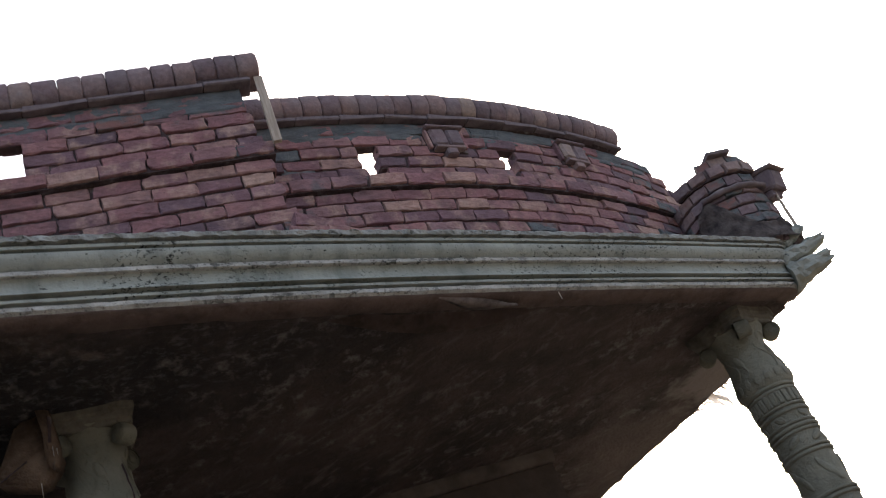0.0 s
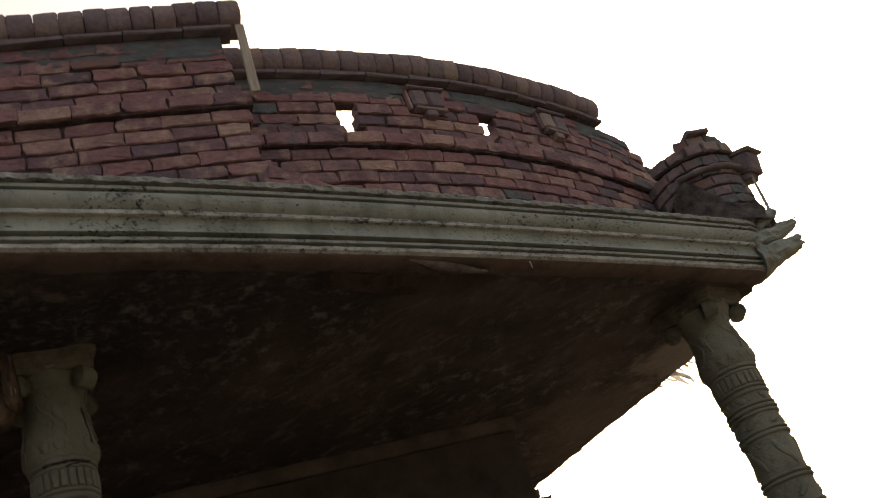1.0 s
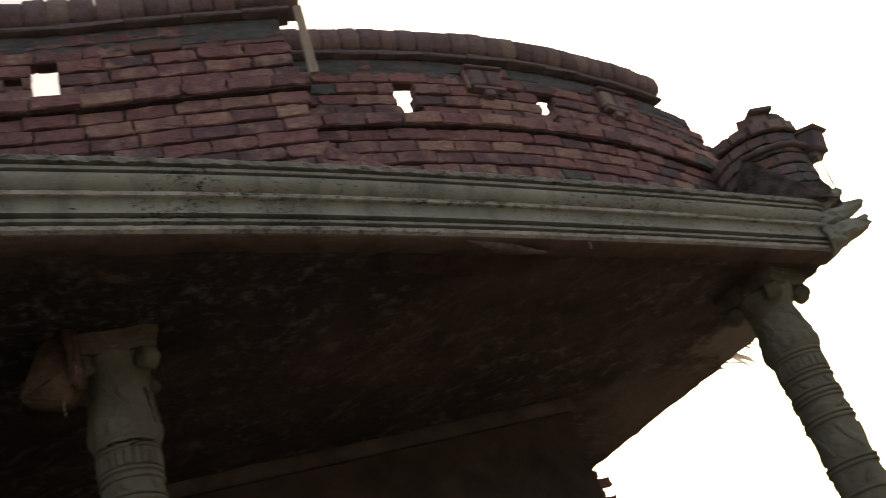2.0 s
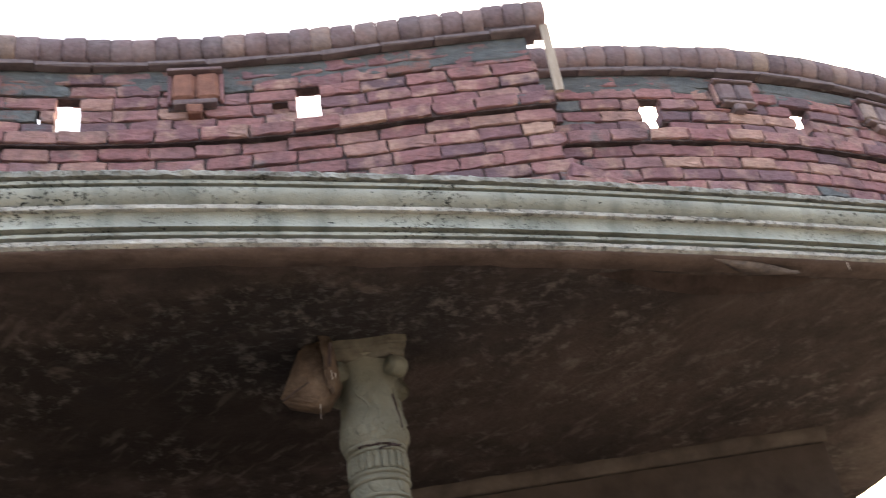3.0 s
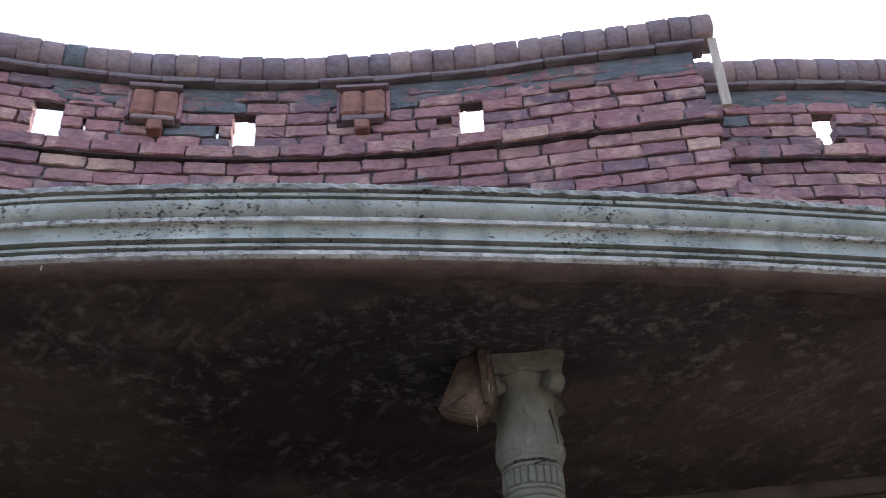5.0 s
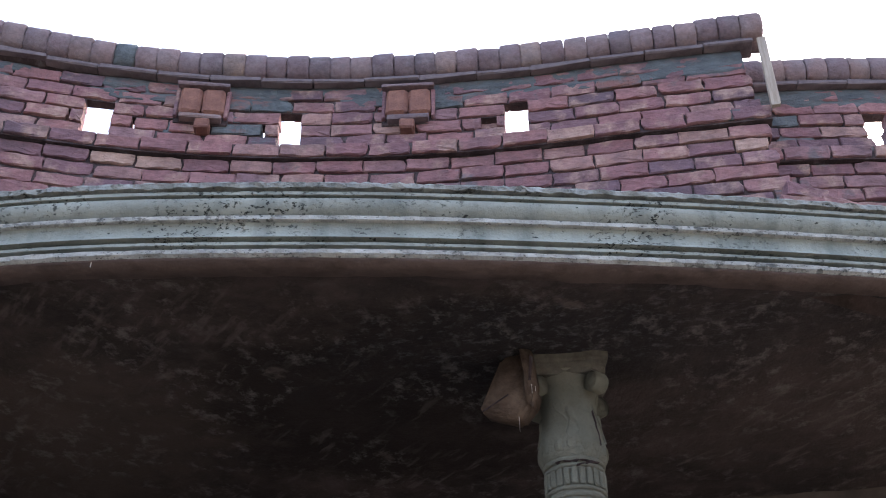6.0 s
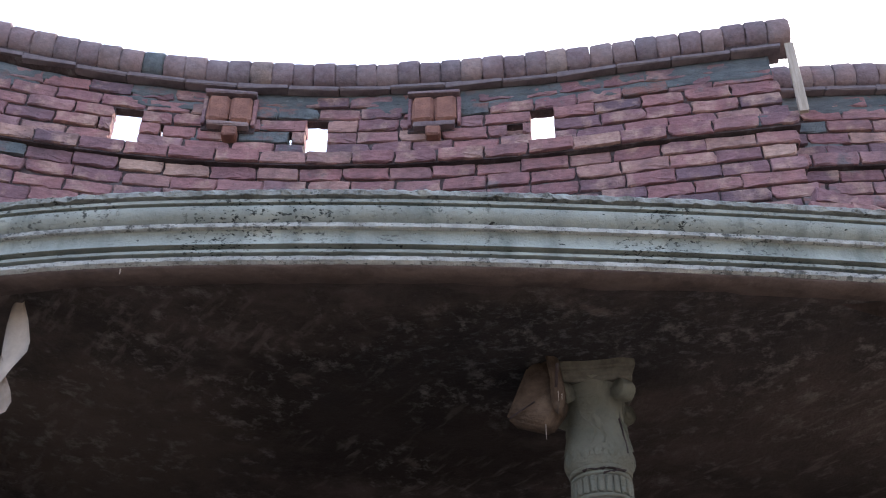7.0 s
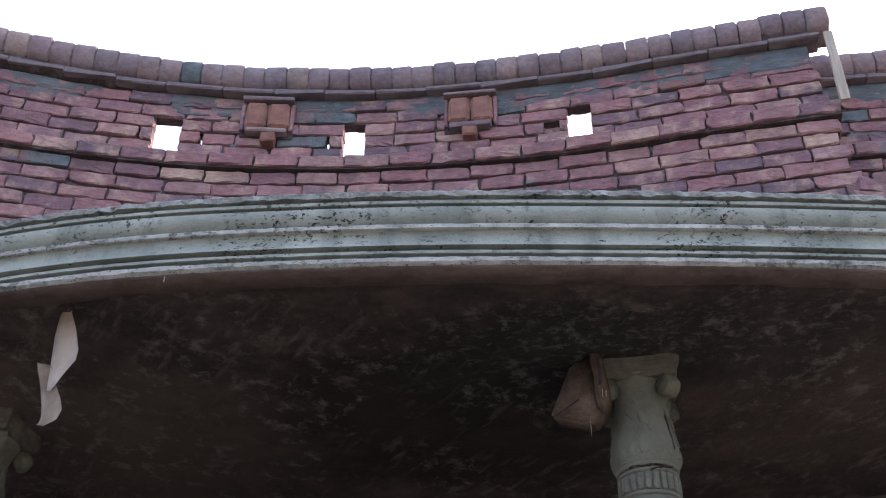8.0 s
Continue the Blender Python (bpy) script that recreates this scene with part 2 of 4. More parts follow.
BRICK, COPING, SMEARED, CEMENT, MORTAR = brick_material(), coping_material(), smeared_brick_material(), cement_material(), mortar_material()
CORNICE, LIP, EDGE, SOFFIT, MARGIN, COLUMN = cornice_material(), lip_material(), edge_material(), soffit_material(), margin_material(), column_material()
GROUND = plain_material("dry_soil", (0.14, 0.115, 0.085), (0.23, 0.19, 0.14), 0.6, 0.95, 0.02)
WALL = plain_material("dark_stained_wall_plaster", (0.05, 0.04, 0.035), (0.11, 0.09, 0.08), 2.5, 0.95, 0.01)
SKIN = plain_material("dark_flaking_render", (0.07, 0.062, 0.063), (0.25, 0.215, 0.205), 12, 0.95, 0.01)
BRACKET = plain_material("orange_brown_brick", (0.17, 0.085, 0.072), (0.30, 0.155, 0.115), 14, 0.92, 0.008)
TRIM = plain_material("grimy_grey_plaster", (0.062, 0.052, 0.048), (0.15, 0.13, 0.118), 4, 0.95, 0.008)
# greyish mauve tile, its tone lowered for the shadow below the coping
TILE = plain_material("dusty_shaded_tile", (0.085, 0.07, 0.08), (0.24, 0.20, 0.208), 7, 0.93, 0.006)
WOOD = plain_material("bleached_grey_timber", (0.30, 0.25, 0.20), (0.50, 0.43, 0.36), 9, 0.85, 0.003, (6, 6, 0.6))
# column plaster darkened for soot and for the slab's shade on the abacus
SHADED_SOOTY = plain_material("sooty_shaded_cast_plaster", (0.075, 0.07, 0.058), (0.19, 0.18, 0.15), 11, 0.9, 0.012)
BOARD = plain_material("buff_board", (0.085, 0.06, 0.046), (0.205, 0.15, 0.112), 13, 0.95, 0.014)
CLOTH = plain_material("dirty_white_cloth", (0.62, 0.52, 0.43), (0.80, 0.69, 0.58), 12, 0.95, 0.003)
BUFF_CLOTH = plain_material("stained_buff_cloth", (0.36, 0.27, 0.20), (0.56, 0.46, 0.37), 10, 0.95, 0.003)
WEB = plain_material("pale_fibre", (0.52, 0.49, 0.45), (0.70, 0.66, 0.62), 20, 0.9, 0.002)
thin, both = WEB.node_tree.nodes.new("ShaderNodeBsdfTranslucent"), WEB.node_tree.nodes.new("ShaderNodeMixShader")   # light shines through the thin fibres
thin.inputs["Color"].default_value = (0.84, 0.82, 0.80, 1)
both.inputs[0].default_value = 0.8
WEB.node_tree.links.new(WEB.node_tree.nodes["Principled BSDF"].outputs[0], both.inputs[1])
WEB.node_tree.links.new(thin.outputs[0], both.inputs[2])
WEB.node_tree.links.new(both.outputs[0], WEB.node_tree.nodes["Material Output"].inputs["Surface"])


# ---- mesh helpers ----
def part(name, bm, material, parent=None, label=""):
    me = bpy.data.meshes.new(name)
    bm.to_mesh(me)
    bm.free()
    me.materials.append(material)
    ob = new(name, me)
    if parent is not None:
        ob.parent = parent
    if label:
        ob["label"] = label
    return ob


def smooth(ob, on=True):
    for p in ob.data.polygons:
        p.use_smooth = on
    return ob


def empty(name, label, category="", group="", kind="", at=(0, 0, 0)):
    ob = new(name)
    ob.location = at
    return tagged(ob, label, category, group, kind)


def box(bm, size, m=Matrix.Identity(4), bevel=0.0, jitter=0.0, seed=0):
    made = bmesh.ops.create_cube(bm, size=1.0, matrix=m @ Matrix.Diagonal((*size, 1)))["verts"]
    if bevel:
        edges = list({e for v in made for e in v.link_edges})
        r = bmesh.ops.bevel(bm, geom=edges, offset=bevel, segments=1, affect="EDGES")
        made = list({v for f in r["faces"] for v in f.verts} | {v for v in made if v.is_valid})
    if jitter:
        rnd = random.Random(seed)
        for v in made:
            v.co += Vector((rnd.uniform(-1, 1), rnd.uniform(-1, 1), rnd.uniform(-1, 1))) * jitter
    return made


class Line:
    """A smooth line in plan, with places along it by arc length from its first x."""

    def __init__(self, points):
        self.p = [Vector(q) for q in points]
        self.s = [0.0]
        for a, b in zip(self.p, self.p[1:]):
            self.s.append(self.s[-1] + (b - a).length)
        self.length = self.s[-1]

    def at(self, s):
        """Place, direction and outward normal (to the street) at s."""
        i = int(np.searchsorted(self.s, s)) - 1
        i = max(0, min(i, len(self.p) - 2))
        d = self.p[i + 1] - self.p[i]
        q = self.p[i] + d * ((s - self.s[i]) / d.length)
        d = d.normalized()
        return q, d, Vector((d.y, -d.x))

    def where(self, x):
        """Arc length at a given x."""
        xs = [q.x for q in self.p]
        return float(np.interp(x, xs, self.s))


def cubic(a, b, c, d, x0, x1, n=160):
    return [(x, ((a * x + b) * x + c) * x + d) for x in (x0 + (x1 - x0) * i / n for i in range(n + 1))]


# levels
GROUND_Z, SLAB_Z, TOP_Z = 0.0, 4.255, 4.60
COURSE, BASE_Z = 0.088, 4.584
STRING_ROW = 7
LEFT = Line([(x, y + 0.075 * max(0.0, x - 0.25) ** 1.5) for x, y in cubic(0.0075, -0.048, 0.0123, 4.04, -4.3, 1.2)])
RIGHT = Line(cubic(0.0045, 0.0598, -0.0366, 4.375, 0.98, 4.40))


def cornice_line():
    pts = [(x, y + 0.04 * max(0.0, -1.8 - x) ** 2) for x, y in cubic(-0.0016, 0.0211, 0.2576, 3.6677, -6.0, 4.24)]
    q, d = Vector(pts[-1]), (Vector(pts[-1]) - Vector(pts[-2])).normalized()
    a0, r = math.atan2(d.y, d.x), 0.26
    centre = q + Vector((-d.y, d.x)) * r
    for i in range(1, 15):
        a = a0 - math.pi / 2 + radians(78) * i / 14
        pts.append(tuple(centre + Vector((math.cos(a), math.sin(a))) * r))
    return Line(pts)


FRONT = cornice_line()


# ---- ground, slab, walls ----
def ground():
    bm = bmesh.new()
    bmesh.ops.create_grid(bm, x_segments=40, y_segments=40, size=1500)
    return tagged(part("ground", bm, GROUND), "bare dry brown soil ground in front of the porch", "ground", kind="structure")


def side_edge(y):
    """The free side edge of the slab: x at y; it leans in towards the back."""
    return 4.37 - 0.039 * (y - 5.3) if y < 6.33 else 4.33 - 0.337 * (y - 6.33)


def soffit():
    """The porch slab, rough below, with its front following the cornice."""
    rnd = random.Random(4)
    root = empty("ceiling", "soot-blackened rough concrete underside of a porch slab", "ceiling", kind="structure")
    ss = [FRONT.length * i / 150 for i in range(151)]
    bm = bmesh.new()
    rows = []
    for i, s in enumerate(ss):
        q, d, n = FRONT.at(s)
        front = q - n * 0.125
        u = (front.x + 6.0) / (side_edge(front.y) + 6.0)
        col = []
        for j in range(61):
            v = j / 60
            cy = front.y + (9.0 - front.y) * v ** 1.5
            c = Vector((-6.0 + u * (side_edge(cy) + 6.0), cy))
            dist = (c - front).length
            z = SLAB_Z + (0.0 if dist < 0.17 else 0.010)
            z += 0.010 * noise.noise(Vector((c.x * 3, c.y * 3, 0))) + 0.006 * noise.noise(Vector((c.x * 11, c.y * 11, 4)))
            if i == len(ss) - 1:
                c += Vector((rnd.uniform(-0.02, 0.03), 0))
            col.append(bm.verts.new((c.x, c.y, z)))
        rows.append(col)
    faces = []
    for a, b in zip(rows, rows[1:]):
        for j in range(60):
            faces.append(bm.faces.new((a[j], a[j + 1], b[j + 1], b[j])))
    # thickness
    made = bmesh.ops.extrude_face_region(bm, geom=faces)["geom"]
    for v in made:
        if isinstance(v, bmesh.types.BMVert):
            v.co.z = TOP_Z - 0.02
    bmesh.ops.recalc_face_normals(bm, faces=bm.faces)
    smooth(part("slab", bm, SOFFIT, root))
    # brown margin along the front edge
    bm = bmesh.new()
    prev = None
    for s in ss:
        q, d, n = FRONT.at(s)
        ring = []
        wob = 0.02 * noise.noise(Vector((s * 2.5, 0, 7))) + 0.012 * noise.noise(Vector((s * 9, 0, 7)))
        for out, z in ((-0.096, SLAB_Z - 0.014), (-0.16, SLAB_Z - 0.018), (-0.235 + wob, SLAB_Z - 0.012), (-0.265 + wob, SLAB_Z + 0.025), (-0.100, SLAB_Z + 0.025)):
            p = q + n * out
            ring.append(bm.verts.new((p.x, p.y, z + 0.003 * noise.noise(Vector((s * 9, out * 20, 1))))))
        if prev:
            for k in range(5):
                bm.faces.new((prev[k], prev[(k + 1) % 5], ring[(k + 1) % 5], ring[k]))
        prev = ring
    bmesh.ops.recalc_face_normals(bm, faces=bm.faces)
    smooth(part("plaster_margin", bm, MARGIN, root, "brown stained plaster strip"))
    return root


def house_walls():
    bm = bmesh.new()
    box(bm, (9.2, 0.30, 4.31), Matrix.Translation((2.82 - 4.6, 6.71 + 0.15, 2.155)))
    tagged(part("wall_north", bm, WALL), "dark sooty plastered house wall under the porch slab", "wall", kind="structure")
    bm = bmesh.new()
    box(bm, (0.30, 2.0, 4.31), Matrix.Translation((2.82 - 0.15, 7.08 + 1.0, 2.155)))
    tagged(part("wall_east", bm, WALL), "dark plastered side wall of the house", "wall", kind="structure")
    # out of view; added to keep side light from under the slab
    bm = bmesh.new()
    box(bm, (0.30, 5.6, 4.31), Matrix.Translation((-6.15, 6.2, 2.155)))
    tagged(part("wall_west", bm, WALL), "unseen dark plastered wall added to close the porch's side against light", "wall", kind="structure")
    # unseen dark floor, added to weaken the bounce light deep under the slab
    bm = bmesh.new()
    box(bm, (10.3, 2.7, 0.45), Matrix.Translation((-0.95, 5.40, 0.225)), 0.01)
    tagged(part("floor", bm, WALL), "unseen dark cement porch floor on a low plinth, added to cut bounce light", "floor", kind="structure")
    # pale ledge where the soffit meets the wall
    bm = bmesh.new()
    prev = None
    for i in range(93):
        x = -6.3 + 9.14 * i / 92
        w = 0.006 * noise.noise(Vector((x * 5, 2, 0)))
        ring = [bm.verts.new((x, 6.71 + a, z)) for a, z in ((0.0, 4.17 + w), (-0.035 + w, 4.185), (-0.05 + w, 4.23), (-0.075 - w, 4.285), (0.0, 4.285))]
        if prev:
            for k in range(5):
                bm.faces.new((prev[k], prev[(k + 1) % 5], ring[(k + 1) % 5], ring[k]))
        prev = ring
    bmesh.ops.recalc_face_normals(bm, faces=bm.faces)
    tagged(smooth(part("trim", bm, TRIM)), "grimy plaster cove between soffit and wall", "trim", kind="structure")


# ---- cornice ----
BANDS = (
    ("top_lip", LIP, "crumbling cement top edge", 0.011, ((-0.014, 0.006), (0.002, -0.010), (-0.002, -0.032))),
    ("fillet", CORNICE, "", 0.002, ((-0.040, -0.033), (-0.040, -0.047), (-0.012, -0.049), (-0.014, -0.065))),
    ("ovolo", CORNICE, "", 0.0, ((-0.050, -0.066), (-0.050, -0.079), (-0.020, -0.080), (-0.018, -0.092), (-0.020, -0.106), (-0.026, -0.122), (-0.037, -0.137), (-0.052, -0.149), (-0.060, -0.154))),
    ("fillet", EDGE, "chipped pale edge", 0.0025, ((-0.066, -0.154), (-0.043, -0.160), (-0.044, -0.180), (-0.052, -0.183))),
    ("cove", CORNICE, "", 0.0, ((-0.064, -0.181), (-0.072, -0.192), (-0.076, -0.207), (-0.076, -0.224), (-0.072, -0.242), (-0.064, -0.258), (-0.058, -0.266))),
    ("fillet", CORNICE, "", 0.0025, ((-0.108, -0.268), (-0.108, -0.284), (-0.070, -0.287), (-0.071, -0.302))),
    ("drip_edge", EDGE, "pale chipped lower edge", 0.0045, ((-0.110, -0.304), (-0.110, -0.317), (-0.076, -0.320), (-0.078, -0.340), (-0.094, -0.351))),
)


def cornice():
    root = empty("cornice", "weathered grey-green moulded plaster cornice along a bowed porch", "cornice", kind="structure")
    steps = 420
    for name, material, label, rough, profile in BANDS:
        bm = bmesh.new()
        section = list(profile) + [(-0.20, profile[-1][1]), (-0.20, profile[0][1])]
        k, prev, first = len(section), None, None
        for i in range(steps + 1):
            s = FRONT.length * i / steps
            q, d, n = FRONT.at(s)
            sag = 0.006 * noise.noise(Vector((s * 0.9, 3, 0)))
            ring = []
            for j, (out, z) in enumerate(section):
                if rough and j < len(profile):
                    h = Vector((s * 16, j * 3.1, len(name)))
                    out += rough * noise.noise(h) + rough * 0.7 * noise.noise(h * 3.3)
                    z += rough * 0.8 * noise.noise(h * 1.7 + Vector((9, 0, 0)))
                p = q + n * (out + sag)
                ring.append(bm.verts.new((p.x, p.y, TOP_Z + z)))
            if prev:
                for j in range(k):
                    bm.faces.new((prev[j], prev[(j + 1) % k], ring[(j + 1) % k], ring[j]))
            else:
                bm.faces.new(ring)
            prev = ring
        bm.faces.new(prev)
        bmesh.ops.recalc_face_normals(bm, faces=bm.faces)
        ob = part(name, bm, material, root, label)
        if name in ("cove", "ovolo"):
            smooth(ob)
            ob.data.set_sharp_from_angle(angle=radians(35))
    return root


# ---- parapets ----
def brick_meshes():
    """Worn bricks 0.226 x 0.115 x 0.080 with wavy edges, front face at y = 0, looking to -y."""
    out = []
    for k in range(16):
        rnd = random.Random(k + 11)
        bm = bmesh.new()
        outline = [(x, -0.038) for x in (-0.113, -0.060, 0.0, 0.060, 0.113)] + [(0.114, 0.0)] + [(x, 0.038) for x in (0.113, 0.060, 0.0, -0.060, -0.113)] + [(-0.114, 0.0)]
        chip = rnd.choice((0, 4, 6, 10, None, None))
        rings = []
        for y, inset in ((0.082, 0.0), (0.006, 0.0), (0.0, 0.006)):
            ring = []
            for i, (x, z) in enumerate(outline):
                g = 0.0038 if y < 0.1 else 0.0
                worn = 0.011 if i == chip and y < 0.1 else 0.0
                px = x - math.copysign(inset + worn, x) * (abs(x) > 0.1)
                pz = z - math.copysign(inset * 0.8 + worn * 0.6, z) * (abs(z) > 0.01)
                ring.append(bm.verts.new((px + rnd.uniform(-g, g) * 1.6, y + rnd.uniform(-g, g), pz + rnd.uniform(-g, g))))
            rings.append(ring)
        n = len(outline)
        for a, b in zip(rings, rings[1:]):
            for i in range(n):
                bm.faces.new((a[i], a[(i + 1) % n], b[(i + 1) % n], b[i]))
        mid = bm.verts.new((rnd.uniform(-0.03, 0.03), rnd.uniform(-0.002, 0.002), 0))
        for i in range(n):
            bm.faces.new((rings[2][i], rings[2][(i + 1) % n], mid))
        bm.faces.new(rings[0])
        bmesh.ops.recalc_face_normals(bm, faces=bm.faces)
        for f in bm.faces:
            f.smooth = False
        me = bpy.data.meshes.new("brick")
        bm.to_mesh(me)
        bm.free()
        me.materials.append(BRICK)
        out.append(me)
    return out


def soldier_meshes():
    """Rounded coping bricks 0.112 wide, 0.115 high, 0.23 deep."""
    out = []
    for k in range(8):
        rnd = random.Random(k + 70)
        bm = bmesh.new()
        section = [(0.17, 0.0), (0.055, 0.0), (0.026, 0.016), (0.007, 0.046), (0.0, 0.085), (0.006, 0.124), (0.030, 0.149), (0.17, 0.152)]
        rings = []
        for x in (-0.0555, -0.047, 0.047, 0.0555):
            inset = 0.006 if abs(x) > 0.05 else 0.0
            rings.append([bm.verts.new((x + rnd.uniform(-0.002, 0.002), y + inset + rnd.uniform(-0.003, 0.003), z - inset * (1 if z > 0.05 else -1) + rnd.uniform(-0.003, 0.003))) for y, z in section])
        n = len(section)
        for a, b in zip(rings, rings[1:]):
            for j in range(n):
                bm.faces.new((a[j], a[(j + 1) % n], b[(j + 1) % n], b[j]))
        bm.faces.new(rings[0]), bm.faces.new(rings[-1])
        bmesh.ops.recalc_face_normals(bm, faces=bm.faces)
        me = bpy.data.meshes.new("coping_brick")
        for f in bm.faces:
            f.smooth = abs(f.normal.x) < 0.5
        bm.to_mesh(me)
        bm.free()
        me.materials.append(COPING)
        out.append(me)
    return out


BRICKS, SOLDIERS = brick_meshes(), soldier_meshes()
SMEARED_BRICKS = []
for me in BRICKS:
    twin = me.copy()
    twin.materials[0] = SMEARED
    SMEARED_BRICKS.append(twin)


DUSTY_BRICKS = []
for me in BRICKS:
    twin = me.copy()
    twin.materials[0] = COPING
    DUSTY_BRICKS.append(twin)


def lay(meshes, name, parent, line, s, z, rnd, out=0.0, stretch=1.0, tall=1.0, turn=0.0, tilt=0.0):
    q, d, n = line.at(s)
    p = q + n * out
    ob = new(name, rnd.choice(meshes))
    ob.parent = parent
    ob.matrix_basis = Matrix.Translation((p.x, p.y, z)) @ Matrix.Rotation(math.atan2(d.y, d.x) + turn, 4, "Z") @ Matrix.Rotation(tilt, 4, "Y") @ Matrix.Diagonal((stretch, 1, tall, 1))
    return ob


def spans(a, b, gaps):
    """The stretches of a to b that are left by the gaps."""
    out, at = [], a
    for g0, g1 in sorted(gaps):
        if g1 <= a or g0 >= b:
            continue
        if g0 > at:
            out.append((at, g0))
        at = max(at, g1)
    if at < b:
        out.append((at, b))
    return out


def wall_of_bricks(root, line, rows, gaps, seed, smeared, start=0.0, length=0.236, plain=BRICKS):
    """rows: for each course its end (arc length). gaps: course -> stretches left open."""
    rnd = random.Random(seed)
    core = bmesh.new()
    for k, end in enumerate(rows):
        z = BASE_Z + k * COURSE + COURSE / 2
        out = 0.037 if k == STRING_ROW else 0.0
        phase = (length / 2 if k % 2 else 0.0) + rnd.uniform(-0.03, 0.03)
        for a, b in spans(start, end, gaps.get(k, ())):
            s = a if a > start else a - phase
            first = True
            while s < b - 0.02:
                pitch = length * rnd.uniform(0.94, 1.06)
                if first and a > start:
                    pitch *= rnd.choice((0.5, 1.0, 0.75))
                e = min(s + pitch, b)
                if b - e < 0.07:
                    e = b
                first = False
                s0 = max(s, a)
                if e - s0 > 0.035:
                    mid = (s0 + e) / 2
                    pool = SMEARED_BRICKS if smeared(k, mid, rnd) else plain
                    lay(pool, "brick", root, line, mid, z + rnd.uniform(-0.003, 0.003) + (0.004 if k == STRING_ROW else 0.0), rnd, out + rnd.uniform(-0.007, 0.006),
                        (e - s0 - rnd.uniform(0.003, 0.014)) / 0.226, rnd.uniform(1.00, 1.06) if k == STRING_ROW else rnd.uniform(0.93, 1.04), rnd.uniform(-0.025, 0.025), rnd.uniform(-0.014, 0.014))
                s = e
            # mortar behind and between
            n = max(1, int((b - a) / 0.12))
            prev = None
            for i in range(n + 1):
                q, d, nn = line.at(a + 0.006 + (b - a - 0.012) * i / n)
                f, r = q - nn * (0.018 - out), q - nn * 0.074
                ring = [core.verts.new((*f, z - COURSE / 2)), core.verts.new((*f, z + COURSE / 2)), core.verts.new((*r, z + COURSE / 2)), core.verts.new((*r, z - COURSE / 2))]
                if prev:
                    for j in range(4):
                        core.faces.new((prev[j], prev[(j + 1) % 4], ring[(j + 1) % 4], ring[j]))
                else:
                    core.faces.new(ring)
                prev = ring
            core.faces.new(prev)
    bmesh.ops.recalc_face_normals(core, faces=core.faces)
    part("mortar", core, MORTAR, root, "dark recessed mortar")


def coping(root, line, a, b, z, seed, lifted=(), rise=lambda s: 0.0, tiles_end=0.0):
    """A thin projecting tile course and a row of rounded bricks on top."""
    rnd = random.Random(seed)
    s = a
    last = tiles_end or b
    while s < last - 0.03:
        e = min(s + 0.30 * rnd.uniform(0.9, 1.1), last)
        lay(TILES, "tile", root, line, (s + e) / 2, z + 0.018 + 0.6 * rise(s), rnd, 0.052 + rnd.uniform(-0.005, 0.005), (e - s - 0.0005) / 0.30, 1.0, 0.0, rnd.uniform(-0.003, 0.003))
        s = e
    bm, prev = bmesh.new(), None
    for i in range(41):
        q, d, n = line.at(a + 0.02 + (b - a - 0.14) * i / 40)
        f, r = q + n * 0.03, q - n * 0.08
        ring = [bm.verts.new((*f, z + 0.03)), bm.verts.new((*f, z + 0.155)), bm.verts.new((*r, z + 0.16)), bm.verts.new((*r, z - 0.01))]
        if prev:
            for j in range(4):
                bm.faces.new((prev[j], prev[(j + 1) % 4], ring[(j + 1) % 4], ring[j]))
        else:
            bm.faces.new(ring)
        prev = ring
    bm.faces.new(prev)
    bmesh.ops.recalc_face_normals(bm, faces=bm.faces)
    part("mortar", bm, MORTAR, root, "dark recessed mortar")
    s = a
    while s < b - 0.04:
        w = 0.120 * rnd.uniform(0.94, 1.06)
        if b - s < 1.5 * w:
            w = b - s
        up = 0.026 if any(l0 <= s <= l1 for l0, l1 in lifted) else 0.0
        lay(SOLDIERS, "coping_brick", root, line, s + w / 2, z + 0.040 + up + rise(s) + rnd.uniform(-0.002, 0.002), rnd, 0.078 + rnd.uniform(-0.006, 0.006),
            (w - 0.0015) / 0.112, rnd.uniform(1.09, 1.14), rnd.uniform(-0.02, 0.02), rnd.uniform(-0.02, 0.02))
        s += w


